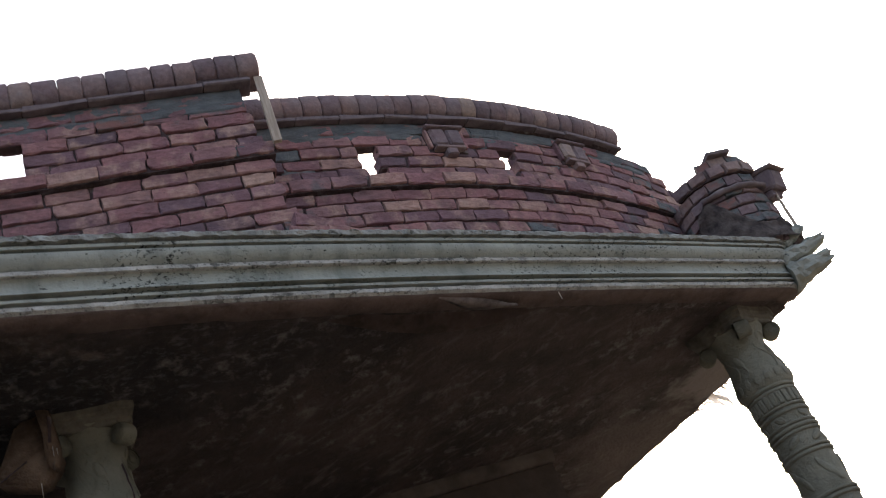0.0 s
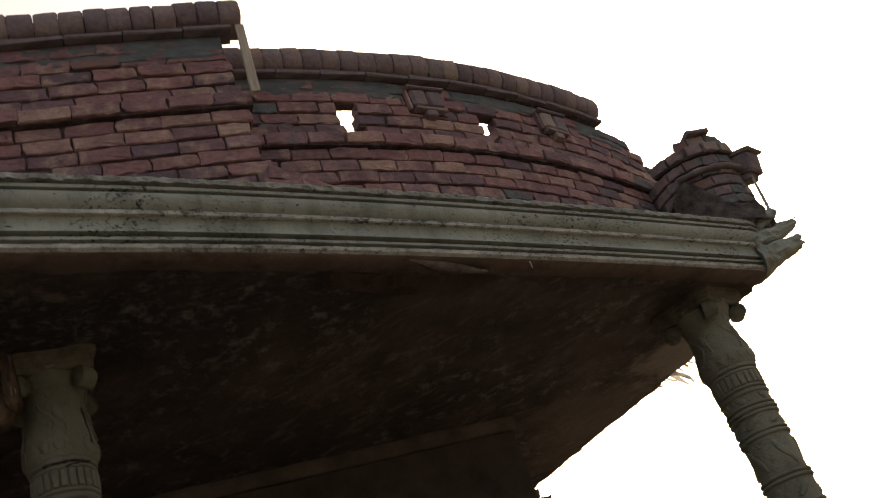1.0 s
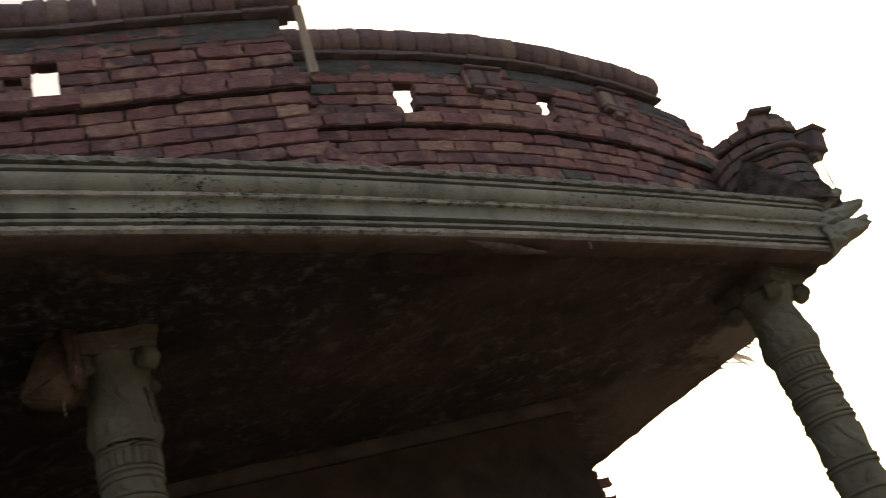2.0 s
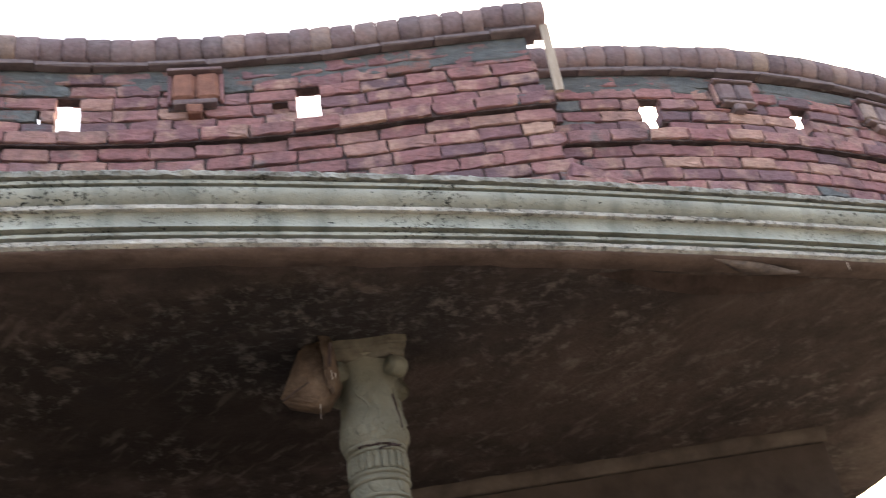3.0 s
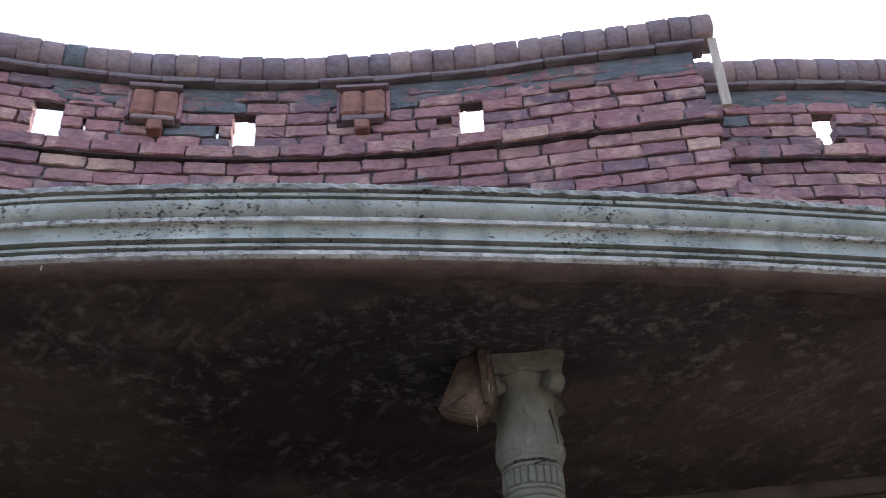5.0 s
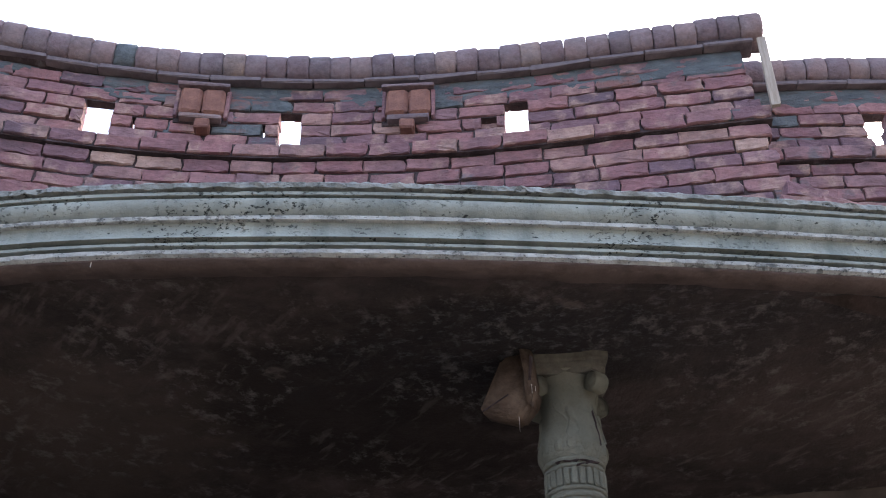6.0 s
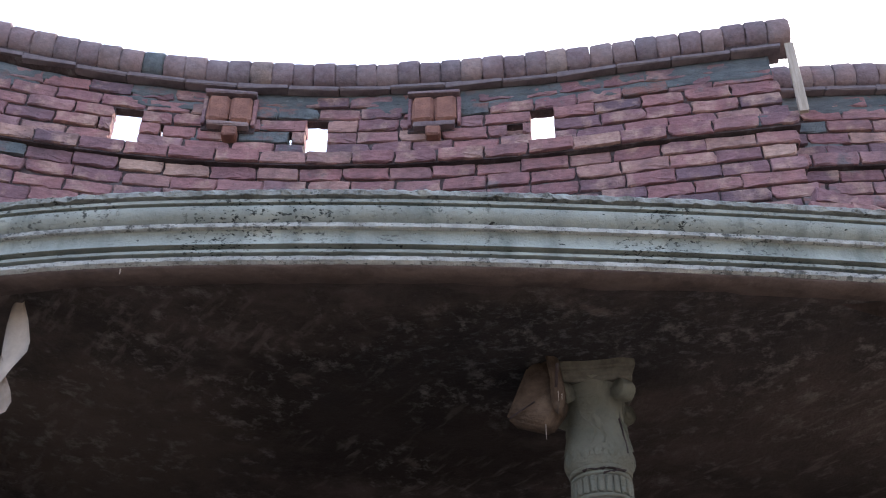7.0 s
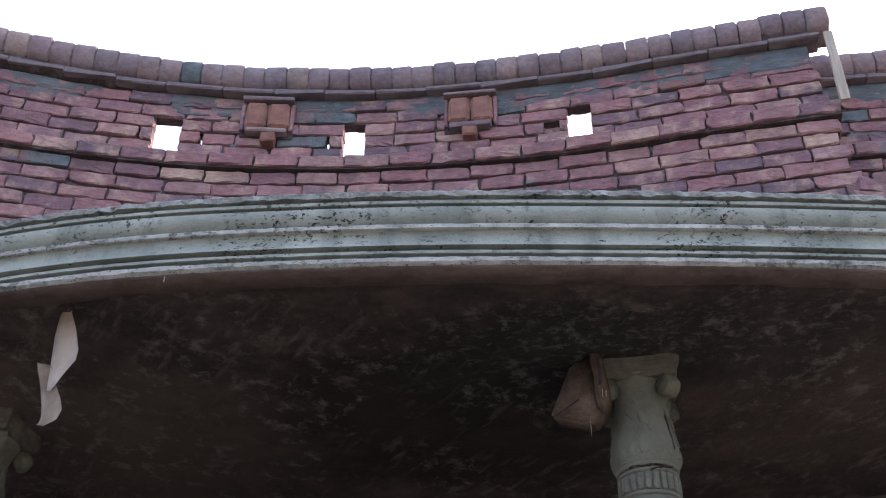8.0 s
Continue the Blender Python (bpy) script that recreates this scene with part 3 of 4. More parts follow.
def cement_smear(root, line, end, gaps, seed, amount):
    """A thin uneven coat of cement that runs over the bricks below the coping; amount(s, row) says how much is left."""
    nu, nv = int(end / 0.022), 44
    grid = []
    for i in range(nu + 1):
        s = end * i / nu
        q, d, n = line.at(s)
        col = []
        for j in range(nv + 1):
            row = 7.15 + (12.99 - 7.15) * j / nv
            out = 0.037 if row < 7.9 else 0.0
            w = noise.noise(Vector((s * 2.2, row * 0.35, seed))) + 0.7 * noise.noise(Vector((s * 7, row * 0.9, seed))) + 0.35 * noise.noise(Vector((s * 22, row * 2.5, seed)))
            keep = max(-1.0, min(1.0, (amount(s, row) + 0.5 * w) * 3))
            p = q + n * (out - 0.004 + 0.010 * keep + 0.002 * noise.noise(Vector((s * 40, row * 4, seed))))
            open_here = any(g0 - 0.03 < s < g1 + 0.03 for k in (int(row), int(row - 0.12), int(row + 0.12)) for g0, g1 in gaps.get(k, ()))
            col.append(((p.x, p.y, BASE_Z + row * COURSE), keep > -0.75 and not open_here))
        grid.append(col)
    todo = {(i, j) for i in range(nu) for j in range(nv) if all(grid[a][b][1] for a in (i, i + 1) for b in (j, j + 1))}
    while todo:
        island, front = [], [todo.pop()]
        while front:
            i, j = front.pop()
            island.append((i, j))
            for step in ((i + 1, j), (i - 1, j), (i, j + 1), (i, j - 1)):
                if step in todo:
                    todo.remove(step)
                    front.append(step)
        if len(island) < 10:
            continue
        bm, made = bmesh.new(), {}
        for i, j in island:
            for c in ((i, j), (i + 1, j), (i + 1, j + 1), (i, j + 1)):
                if c not in made:
                    made[c] = bm.verts.new(grid[c[0]][c[1]][0])
            bm.faces.new((made[i, j], made[i + 1, j], made[i + 1, j + 1], made[i, j + 1]))
        bm.normal_update()
        bmesh.ops.solidify(bm, geom=list(bm.faces), thickness=0.006)
        bmesh.ops.recalc_face_normals(bm, faces=bm.faces)
        smooth(part("cement_smear", bm, CEMENT, root, "grey-green cement smeared over the brick courses"))


def tile_meshes():
    out = []
    for k in range(4):
        bm = bmesh.new()
        box(bm, (0.30, 0.13, 0.032), Matrix.Translation((0, 0.065, 0)), 0.006, 0.004, k + 40)
        me = bpy.data.meshes.new("tile")
        bm.to_mesh(me)
        bm.free()
        me.materials.append(TILE)
        out.append(me)
    return out


TILES = tile_meshes()


def bracket(line, s, seed, stone=BRACKET, size=(1, 1, 1), up=0.0):
    """A small projecting box of two upright bricks between thin tiles, with a stub brick below."""
    rnd = random.Random(seed)
    q, d, n = line.at(s)
    root = empty("brick_bracket", "small projecting red brick bracket on the parapet face", "bracket", "parapet brackets")
    root.matrix_basis = Matrix.Translation((q.x, q.y, BASE_Z + 9.75 * COURSE + up)) @ Matrix.Rotation(math.atan2(d.y, d.x), 4, "Z") @ Matrix.Diagonal((*size, 1))

    def piece(name, size, at, material=BRICK, k=0, round_by=0.005):
        bm = bmesh.new()
        box(bm, size, Matrix.Translation(at), round_by, 0.003, seed * 10 + k)
        part(name, bm, material, root)

    # dark plate behind the bricks stands in for the shadow round the bracket
    piece("shadow_bed", (0.290, 0.05, 0.25), (0, 0.020, 0.115), MORTAR, 6)
    piece("tile", (0.285, 0.15, 0.022), (0, 0.008, 0.238), COPING, 1)
    piece("tile", (0.225, 0.13, 0.028), (0, 0.012, 0.016), COPING, 2)
    piece("side_tile", (0.022, 0.10, 0.20), (-0.134, 0.018, 0.125), BRICK, 7)
    piece("side_tile", (0.022, 0.10, 0.20), (0.134, 0.018, 0.125), BRICK, 8)
    piece("brick", (0.119, 0.13, 0.186), (-0.061, 0.010, 0.128), stone, 3, 0.019)
    piece("brick", (0.119, 0.13, 0.186), (0.061, 0.010, 0.128), stone, 4, 0.019)
    piece("stub_brick", (0.080, 0.13, 0.066), (rnd.uniform(-0.01, 0.02), 0.010, -0.036), stone, 5, 0.009)
    return root


def row_gaps(line, holes):
    """holes: (x, width, first row, last row)."""
    gaps = {}
    for x, w, r0, r1 in holes:
        s = line.where(x)
        for r in range(r0, r1 + 1):
            gaps.setdefault(r, []).append((s, s + w))
    return gaps


def parapet_left():
    root = empty("wall_parapet_concave", "curved weathered red brick parapet with missing bricks and rounded coping", "parapet", kind="structure")
    end = LEFT.where(0.985)
    rows = [end + 0.05, end + 0.03, end + 0.035, end - 0.01, end + 0.01, end - 0.02, end, end + 0.025, end - 0.01, end - 0.03, end - 0.02, end - 0.045, end - 0.055]
    gaps = row_gaps(LEFT, [(-0.345, 0.118, 8, 10), (-0.47, 0.075, 9, 9), (-1.555, 0.112, 8, 10), (-2.535, 0.138, 8, 10), (-1.645, 0.012, 9, 9), (-2.61, 0.010, 9, 9), (-2.30, 0.008, 9, 9)])
    wall_of_bricks(root, LEFT, rows, gaps, 21, lambda k, s, r: r.random() < (0.15 if k > 10 else 0.03))
    # a half brick pushed back in a broken opening
    lay(BRICKS, "brick", root, LEFT, LEFT.where(-0.435), BASE_Z + 9.62 * COURSE, random.Random(64), -0.050, 0.40, 0.55, 0.06, 0.03)
    cement_smear(root, LEFT, end - 0.05, gaps, 3.7, lambda s, row: (0.25 if row > 12.2 else 0.0 if row > 11.3 else -0.38) + 0.25 * max(0.0, min(1.0, (s - end + 0.75) / 0.5)) * (row > 11) - (0.25 if row < 10 else 0.0) + (0.55 if s > end - 0.30 and row < 8.3 else 0.0))
    coping(root, LEFT, 0.0, end + 0.085, BASE_Z + 13 * COURSE, 5, [(end - 0.32, end + 0.1)], lambda s: 0.04 * max(0.0, 2.4 - s) - 0.04 * max(0.0, s - end + 0.2), end + 0.015)
    teal = min((o for o in root.children if o.name.startswith("coping_brick")), key=lambda o: abs(o.location.x + 2.36))
    teal.data = teal.data.copy()
    teal.data.materials[0] = SMEARED
    rnd = random.Random(50)
    for x, z, turn, tilt in ((1.05, 4.632, -0.05, 0.05), (1.09, 4.70, 0.06, 0.16), (1.24, 4.632, 0.05, 0.12)):
        q, d, n = FRONT.at(FRONT.where(x))
        ob = new("loose_brick", rnd.choice(BRICKS))
        p = q - n * 0.055
        ob.matrix_basis = Matrix.Translation((p.x, p.y, z)) @ Matrix.Rotation(math.atan2(d.y, d.x) + turn, 4, "Z") @ Matrix.Rotation(tilt, 4, "Y") @ Matrix.Diagonal((0.9, 1, 1, 1))
        tagged(ob, "loose broken red brick lying at the parapet's foot", "brick", "loose bricks")
    for x, k in ((-0.865, 1), (-1.965, 2)):
        bracket(LEFT, LEFT.where(x), k)


def parapet_right():
    root = empty("wall_parapet_convex", "bowed weathered red brick parapet with broken stepped end", "parapet", kind="structure")
    e = RIGHT.length
    w = RIGHT.where
    rows = [e, e, e, e, e - 0.02, e, e - 0.03, e, w(4.34), w(4.28), w(4.2), w(4.13), w(4.04)]
    gaps = row_gaps(RIGHT, [(1.585, 0.13, 10, 10), (1.585, 0.11, 9, 9), (1.60, 0.135, 8, 8), (2.56, 0.13, 10, 10), (2.57, 0.10, 9, 9), (2.60, 0.05, 8, 8)])
    wall_of_bricks(root, RIGHT, rows, gaps, 33, lambda k, s, r: r.random() < (0.15 if k > 10 else 0.04))
    cement_smear(root, RIGHT, w(4.02), gaps, 9.2, lambda s, row: 0.3 if row > 12.1 else -0.05 if row > 11.4 else -0.5)
    coping(root, RIGHT, 0.0, w(3.74), BASE_Z + 13 * COURSE, 8, (), lambda s: 0.016 * s)
    for x, k in ((2.19, 3), (3.18, 4)):
        bracket(RIGHT, w(x), k, COPING, (0.95, 0.9, 0.74), 0.05)


def turret():
    """The curved end piece over the corner column, broken off in steps."""
    root = empty("wall_parapet_corner", "ruined round corner of the brick parapet with stepped broken side", "parapet", kind="structure")
    c, r = Vector((4.28, 5.39)), 0.335
    line = Line([(c.x + r * math.cos(a), c.y + r * math.sin(a)) for a in (radians(170 + 220 * i / 60) for i in range(61))])
    rows = [line.length] * 9
    gaps = {}
    for k in range(9):
        left = (0.0, 0.15, 0.38)[max(0, k - 6)]
        right = line.length if k < 8 else line.length - 0.2
        gaps[k] = [(-1, left), (right, 9)]
    wall_of_bricks(root, line, rows, gaps, 44, lambda k, s, rr: rr.random() < 0.45, 0.0, 0.13, DUSTY_BRICKS)
    rnd = random.Random(3)
    for k, s in enumerate((0.57,)):
        lay(TILES, "tile", root, line, s, BASE_Z + 9 * COURSE + 0.012, rnd, 0.04, 0.6 - 0.1 * k)
    # dark cement mass, thickest in the middle, over the lower courses
    bm, grid = bmesh.new(), []
    for i in range(61):
        s = 0.06 + 1.0 * i / 60
        q, d, n = line.at(s)
        hump = math.exp(-((s - 0.30) / 0.16) ** 2)
        top = BASE_Z + COURSE * (1.7 + 4.0 * hump + 0.9 * noise.noise(Vector((s * 5, 0, 3))) + 0.6 * noise.noise(Vector((s * 17, 0, 3))))
        col = []
        for j in range(13):
            v = j / 12
            out = 0.012 + 0.030 * (1 - v) ** 0.6 + 0.022 * noise.noise(Vector((s * 7, v * 4, 1))) + 0.010 * noise.noise(Vector((s * 21, v * 12, 5))) - (0.02 if j == 12 else 0.0)
            p = q + n * out
            col.append(bm.verts.new((p.x, p.y, BASE_Z + 0.01 + (top - BASE_Z) * v)))
        grid.append(col)
    for a, b in zip(grid, grid[1:]):
        for j in range(12):
            bm.faces.new((a[j], b[j], b[j + 1], a[j + 1]))
    bmesh.ops.solidify(bm, geom=list(bm.faces), thickness=0.012)
    smooth(part("render_skin", bm, SKIN, root, "dark flaking cement render"))
    # a worn moulding that runs round the outer side
    bm, prev = bmesh.new(), None
    for i in range(31):
        s = 0.30 + 0.70 * i / 30
        q, d, n = line.at(s)
        z = BASE_Z + COURSE * 5.55
        ring = []
        for a in range(6):
            t = a * math.pi / 3
            k = 1 + 0.35 * noise.noise(Vector((s * 15, a, 2)))
            p = q + n * (0.022 + 0.030 * k * math.cos(t))
            ring.append(bm.verts.new((p.x, p.y, z + 0.020 * k * math.sin(t))))
        if prev:
            for a in range(6):
                bm.faces.new((prev[a], prev[(a + 1) % 6], ring[(a + 1) % 6], ring[a]))
        else:
            bm.faces.new(ring)
        prev = ring
    bm.faces.new(prev)
    bmesh.ops.recalc_face_normals(bm, faces=bm.faces)
    smooth(part("moulding", bm, TILE, root, "worn dark string moulding"))
    # a surviving corbel leaning out, with a bent rod below it
    q, d, n = line.at(line.length * 0.60)
    fix = empty("brick_corbel", "loose brick corbel leaning out from the ruined parapet corner", "corbel")
    fix.matrix_basis = Matrix.Translation((4.58, 5.14, 5.085)) @ Matrix.Rotation(math.atan2(d.y, d.x), 4, "Z") @ Matrix.Rotation(0.25, 4, "X")
    for size, at, nm in (((0.21, 0.20, 0.028), (0, 0, 0.115), "tile"), ((0.18, 0.18, 0.15), (0.0, 0.01, 0.025), "brick"), ((0.13, 0.15, 0.06), (0.0, 0.03, -0.075), "brick")):
        bm = bmesh.new()
        box(bm, size, Matrix.Translation(at), 0.014, 0.008, 77)
        part(nm, bm, COPING, fix)
    bm = bmesh.new()
    bmesh.ops.create_cone(bm, cap_ends=True, segments=8, radius1=0.013, radius2=0.010, depth=1.0)
    a, b = Vector((4.565, 5.115, 5.04)), Vector((4.53, 5.10, 4.62))
    ob = part("wooden_stick", bm, WOOD)
    ob.matrix_basis = Matrix.Translation((a + b) / 2) @ (a - b).to_track_quat("Z", "Y").to_matrix().to_4x4() @ Matrix.Diagonal((1, 1, (a - b).length, 1))
    tagged(ob, "thin weathered stick leaning on the broken cornice end", "stick")

    return root


def plank():
    bm = bmesh.new()
    q, d, n = LEFT.at(LEFT.where(1.0))
    box(bm, (0.044, 0.03, 0.49), bevel=0.003, jitter=0.003, seed=5)
    ob = part("timber_prop", bm, WOOD)
    ob.matrix_basis = Matrix.Translation((1.035, q.y - 0.055, 5.495)) @ Matrix.Rotation(radians(2), 4, "Y")
    tagged(ob, "bleached grey wooden batten propping the broken coping end", "timber")


# ---- columns ----
def lathe(bm, profile, segments=40, ripple=None):
    rings = []
    for z, r in profile:
        ring = []
        for i in range(segments):
            a = 2 * math.pi * i / segments
            rr = r + (ripple(z, a) if ripple else 0.0)
            ring.append(bm.verts.new((rr * math.cos(a), rr * math.sin(a), z)))
        rings.append(ring)
    for a, b in zip(rings, rings[1:]):
        for i in range(segments):
            bm.faces.new((a[i], a[(i + 1) % segments], b[(i + 1) % segments], b[i]))
    bm.faces.new(rings[0][::-1]), bm.faces.new(rings[-1])
    return rings


def ring_profile(z, r, h):
    return [(z - h / 2, r), (z - h * 0.4, r + 0.4 * h), (z, r + 0.6 * h), (z + h * 0.4, r + 0.4 * h), (z + h / 2, r)]


def column(x, y, turn, girth):
    """A slender cast column with ringed, fluted and leaf-carved bands below a scrolled capital."""
    root = empty("column", "grey-green cast plaster column with ringed shaft and scrolled capital", "column", "porch columns", at=(x, y, 0))
    root.rotation_euler = (0, 0, turn)
    root.scale = (girth, girth, 1)
    R = 0.145
    bm = bmesh.new()
    box(bm, (0.44, 0.44, 0.22), Matrix.Translation((0, 0, 0.56)), 0.01)
    part("base", bm, COLUMN, root)

    def relief(z, a):
        return 0.006 * noise.noise(Vector((math.cos(a) * 2, math.sin(a) * 2, z * 9))) + 0.004 * noise.noise(Vector((math.cos(a) * 5, math.sin(a) * 5, z * 24 + x)))

    bm = bmesh.new()
    prof = [(0.65 + 3.08 * i / 150, R) for i in range(151)]
    lathe(bm, prof, 40, relief)
    smooth(part("shaft", bm, COLUMN, root))
    for z, h in ((3.72, 0.030), (3.688, 0.022), (3.575, 0.022), (3.54, 0.026), (3.458, 0.022), (3.428, 0.026), (3.398, 0.022), (3.285, 0.022), (3.255, 0.026), (2.99, 0.024), (2.96, 0.026), (2.80, 0.024), (2.5, 0.024), (0.9, 0.03), (0.70, 0.04)):
        bm = bmesh.new()
        lathe(bm, ring_profile(z, R, h), 40)
        smooth(part("ring", bm, COLUMN, root))
    # short flutes under the capital
    for i in range(24):
        a = 2 * math.pi * i / 24
        bm = bmesh.new()
        box(bm, (0.020, 0.032, 0.088), bevel=0.006, jitter=0.0015, seed=i)
        ob = part("flute", bm, COLUMN, root)
        ob.matrix_basis = Matrix.Rotation(a, 4, "Z") @ Matrix.Translation((R + 0.004, 0, 3.632))
    # carved leaves in the panels
    for z, size, count, lean in ((3.498, 0.075, 6, 0.9), (3.34, 0.10, 6, -0.9), (3.12, 0.20, 5, 0.6), (2.88, 0.13, 5, -0.6)):
        for i in range(count):
            bm = bmesh.new()
            made = bmesh.ops.create_uvsphere(bm, u_segments=8, v_segments=6, radius=1.0, matrix=Matrix.Diagonal((0.012, 0.024, size * 0.5, 1)))
            for v in made["verts"]:
                v.co.y += 0.25 * v.co.z * abs(v.co.z) / max(size, 0.01)
            ob = smooth(part("carved_leaf", bm, COLUMN, root))
            ob.matrix_basis = Matrix.Rotation(2 * math.pi * (i + 0.3) / count, 4, "Z") @ Matrix.Translation((R - 0.001, 0, z)) @ Matrix.Rotation(lean, 4, "X")
    # capital
    bell = [(3.715, R + 0.002), (3.735, R + 0.020), (3.76, R + 0.033), (3.80, R + 0.034), (3.85, R + 0.026), (3.92, R + 0.012), (4.0, R + 0.001), (4.06, R + 0.002), (4.12, R + 0.020), (4.18, R + 0.045), (4.235, R + 0.062), (4.24, 0.10)]
    bm = bmesh.new()
    lathe(bm, bell, 40, relief)
    cap = smooth(part("capital", bm, COLUMN, root))
    bm = bmesh.new()
    outline = []
    for k in range(4):
        for i in range(8):
            t = i / 8 * 2 - 1
            a = math.pi / 2 * k
            out = 0.232 - 0.018 * (1 - t * t)
            px, py = out, t * 0.195
            outline.append((px * math.cos(a) - py * math.sin(a), px * math.sin(a) + py * math.cos(a)))
    levels = [[bm.verts.new((px * k + 0.003 * noise.noise(Vector((px * 20, py * 20, z * 20))), py * k, z)) for px, py in outline]
              for k, z in ((0.84, 4.165), (0.88, 4.175), (0.89, 4.19), (0.94, 4.197), (0.96, 4.212), (0.955, 4.222), (1.0, 4.23), (1.0, 4.30))]
    lower, upper = levels[0], levels[-1]
    n = len(outline)
    for a, b in zip(levels, levels[1:]):
        for i in range(n):
            bm.faces.new((a[i], a[(i + 1) % n], b[(i + 1) % n], b[i]))
    bm.faces.new(lower[::-1]), bm.faces.new(upper)
    # the shade under the slab is put into the abacus colour, with soot
    part("abacus", bm, SHADED_SOOTY, cap, "abacus with soot and the slab's shade in its colour")
    for k in range(4):
        bm = bmesh.new()
        # a rolled scroll: a spiral band swept sideways
        prev = None
        for i in range(34):
            a = i / 33 * 2 * math.pi * 2.1
            rr = 0.062 * (1 - 0.72 * i / 33)
            for_ring = []
            for w, dr in ((-0.045, -0.004), (-0.036, 0.0), (0.036, 0.0), (0.045, -0.004)):
                for_ring.append(bm.verts.new((0.03 + rr * math.sin(a) + dr * math.sin(a), w, rr * math.cos(a) + dr * math.cos(a))))
            if prev:
                for j in range(3):
                    bm.faces.new((prev[j], prev[j + 1], for_ring[j + 1], for_ring[j]))
            prev = for_ring
        bmesh.ops.create_cone(bm, cap_ends=True, segments=16, radius1=0.05, radius2=0.05, depth=0.078, matrix=Matrix.Translation((0.03, 0, 0)) @ Matrix.Rotation(math.pi / 2, 4, "X"))
        bmesh.ops.recalc_face_normals(bm, faces=bm.faces)
        ob = smooth(part("scroll", bm, COLUMN, cap))
        ob.matrix_basis = Matrix.Rotation(math.pi / 4 + math.pi / 2 * k, 4, "Z") @ Matrix.Translation((0.186, 0, 4.112))
    # a row of small leaf tips round the foot of the bell
    tip = None
    for i in range(16):
        if tip is None:
            bm = bmesh.new()
            bmesh.ops.create_uvsphere(bm, u_segments=8, v_segments=6, radius=1.0, matrix=Matrix.Diagonal((0.007, 0.027, 0.036, 1)))
            ob = tip = smooth(part("leaf_tip", bm, COLUMN, cap))
        else:
            ob = new("leaf_tip", tip.data)
            ob.parent = cap
        ob.matrix_basis = Matrix.Rotation(2 * math.pi * i / 16, 4, "Z") @ Matrix.Translation((R + 0.0325, 0, 3.79))
    # a curled rosette in the middle of each side
    for k in range(4):
        bm, prev = bmesh.new(), None
        for i in range(27):
            a = i / 26 * 2 * math.pi * 1.5
            r, w = 0.038 * (1 - 0.55 * i / 26), 0.0085 * (1 - 0.35 * i / 26)
            ring = []
            for b in range(6):
                t = b * math.pi / 3
                ring.append(bm.verts.new((w * math.cos(t), (r + w * math.sin(t)) * math.cos(a), (r + w * math.sin(t)) * math.sin(a))))
            if prev:
                for b in range(6):
                    bm.faces.new((prev[b], prev[(b + 1) % 6], ring[(b + 1) % 6], ring[b]))
            prev = ring
        bmesh.ops.recalc_face_normals(bm, faces=bm.faces)
        ob = smooth(part("rosette", bm, COLUMN, cap))
        ob.matrix_basis = Matrix.Rotation(math.pi / 2 * k - math.pi / 2, 4, "Z") @ Matrix.Translation((R + 0.004, -0.005, 4.075)) @ Matrix.Rotation(0.25, 4, "Y")
    # carved stems and a leaf on each side of the bell
    def bell_radius(z):
        return float(np.interp(z, [q[0] for q in bell], [q[1] for q in bell]))

    for k in range(4):
        for side in (-1, 1):
            bm = bmesh.new()
            prev = None
            for i in range(15):
                t = i / 14
                z = 3.83 + 0.20 * t
                y = side * (0.018 + 0.040 * t) + 0.022 * math.sin(t * 6.0 + 0.8 * side)
                x = math.sqrt(max(0.0, (bell_radius(z) + 0.003) ** 2 - y * y))
                w = 0.0095 * (1 - 0.5 * t)
                ring = [bm.verts.new((x + 0.7 * w * math.cos(p), y + w * math.sin(p), z + 0.3 * w * math.sin(p))) for p in (i2 * math.pi / 3 for i2 in range(6))]
                if prev:
                    for j in range(6):
                        bm.faces.new((prev[j], prev[(j + 1) % 6], ring[(j + 1) % 6], ring[j]))
                prev = ring
            bmesh.ops.recalc_face_normals(bm, faces=bm.faces)
            ob = smooth(part("carved_stem", bm, COLUMN, cap))
            ob.matrix_basis = Matrix.Rotation(math.pi / 2 * k - math.pi / 2, 4, "Z")
        bm = bmesh.new()
        bmesh.ops.create_uvsphere(bm, u_segments=8, v_segments=8, radius=1.0, matrix=Matrix.Diagonal((0.014, 0.026, 0.055, 1)))
        ob = smooth(part("carved_leaf", bm, COLUMN, cap))
        ob.matrix_basis = Matrix.Rotation(math.pi / 2 * k - math.pi / 2, 4, "Z") @ Matrix.Translation((R + 0.006, 0.012, 3.95)) @ Matrix.Rotation(0.35, 4, "X")
    return root


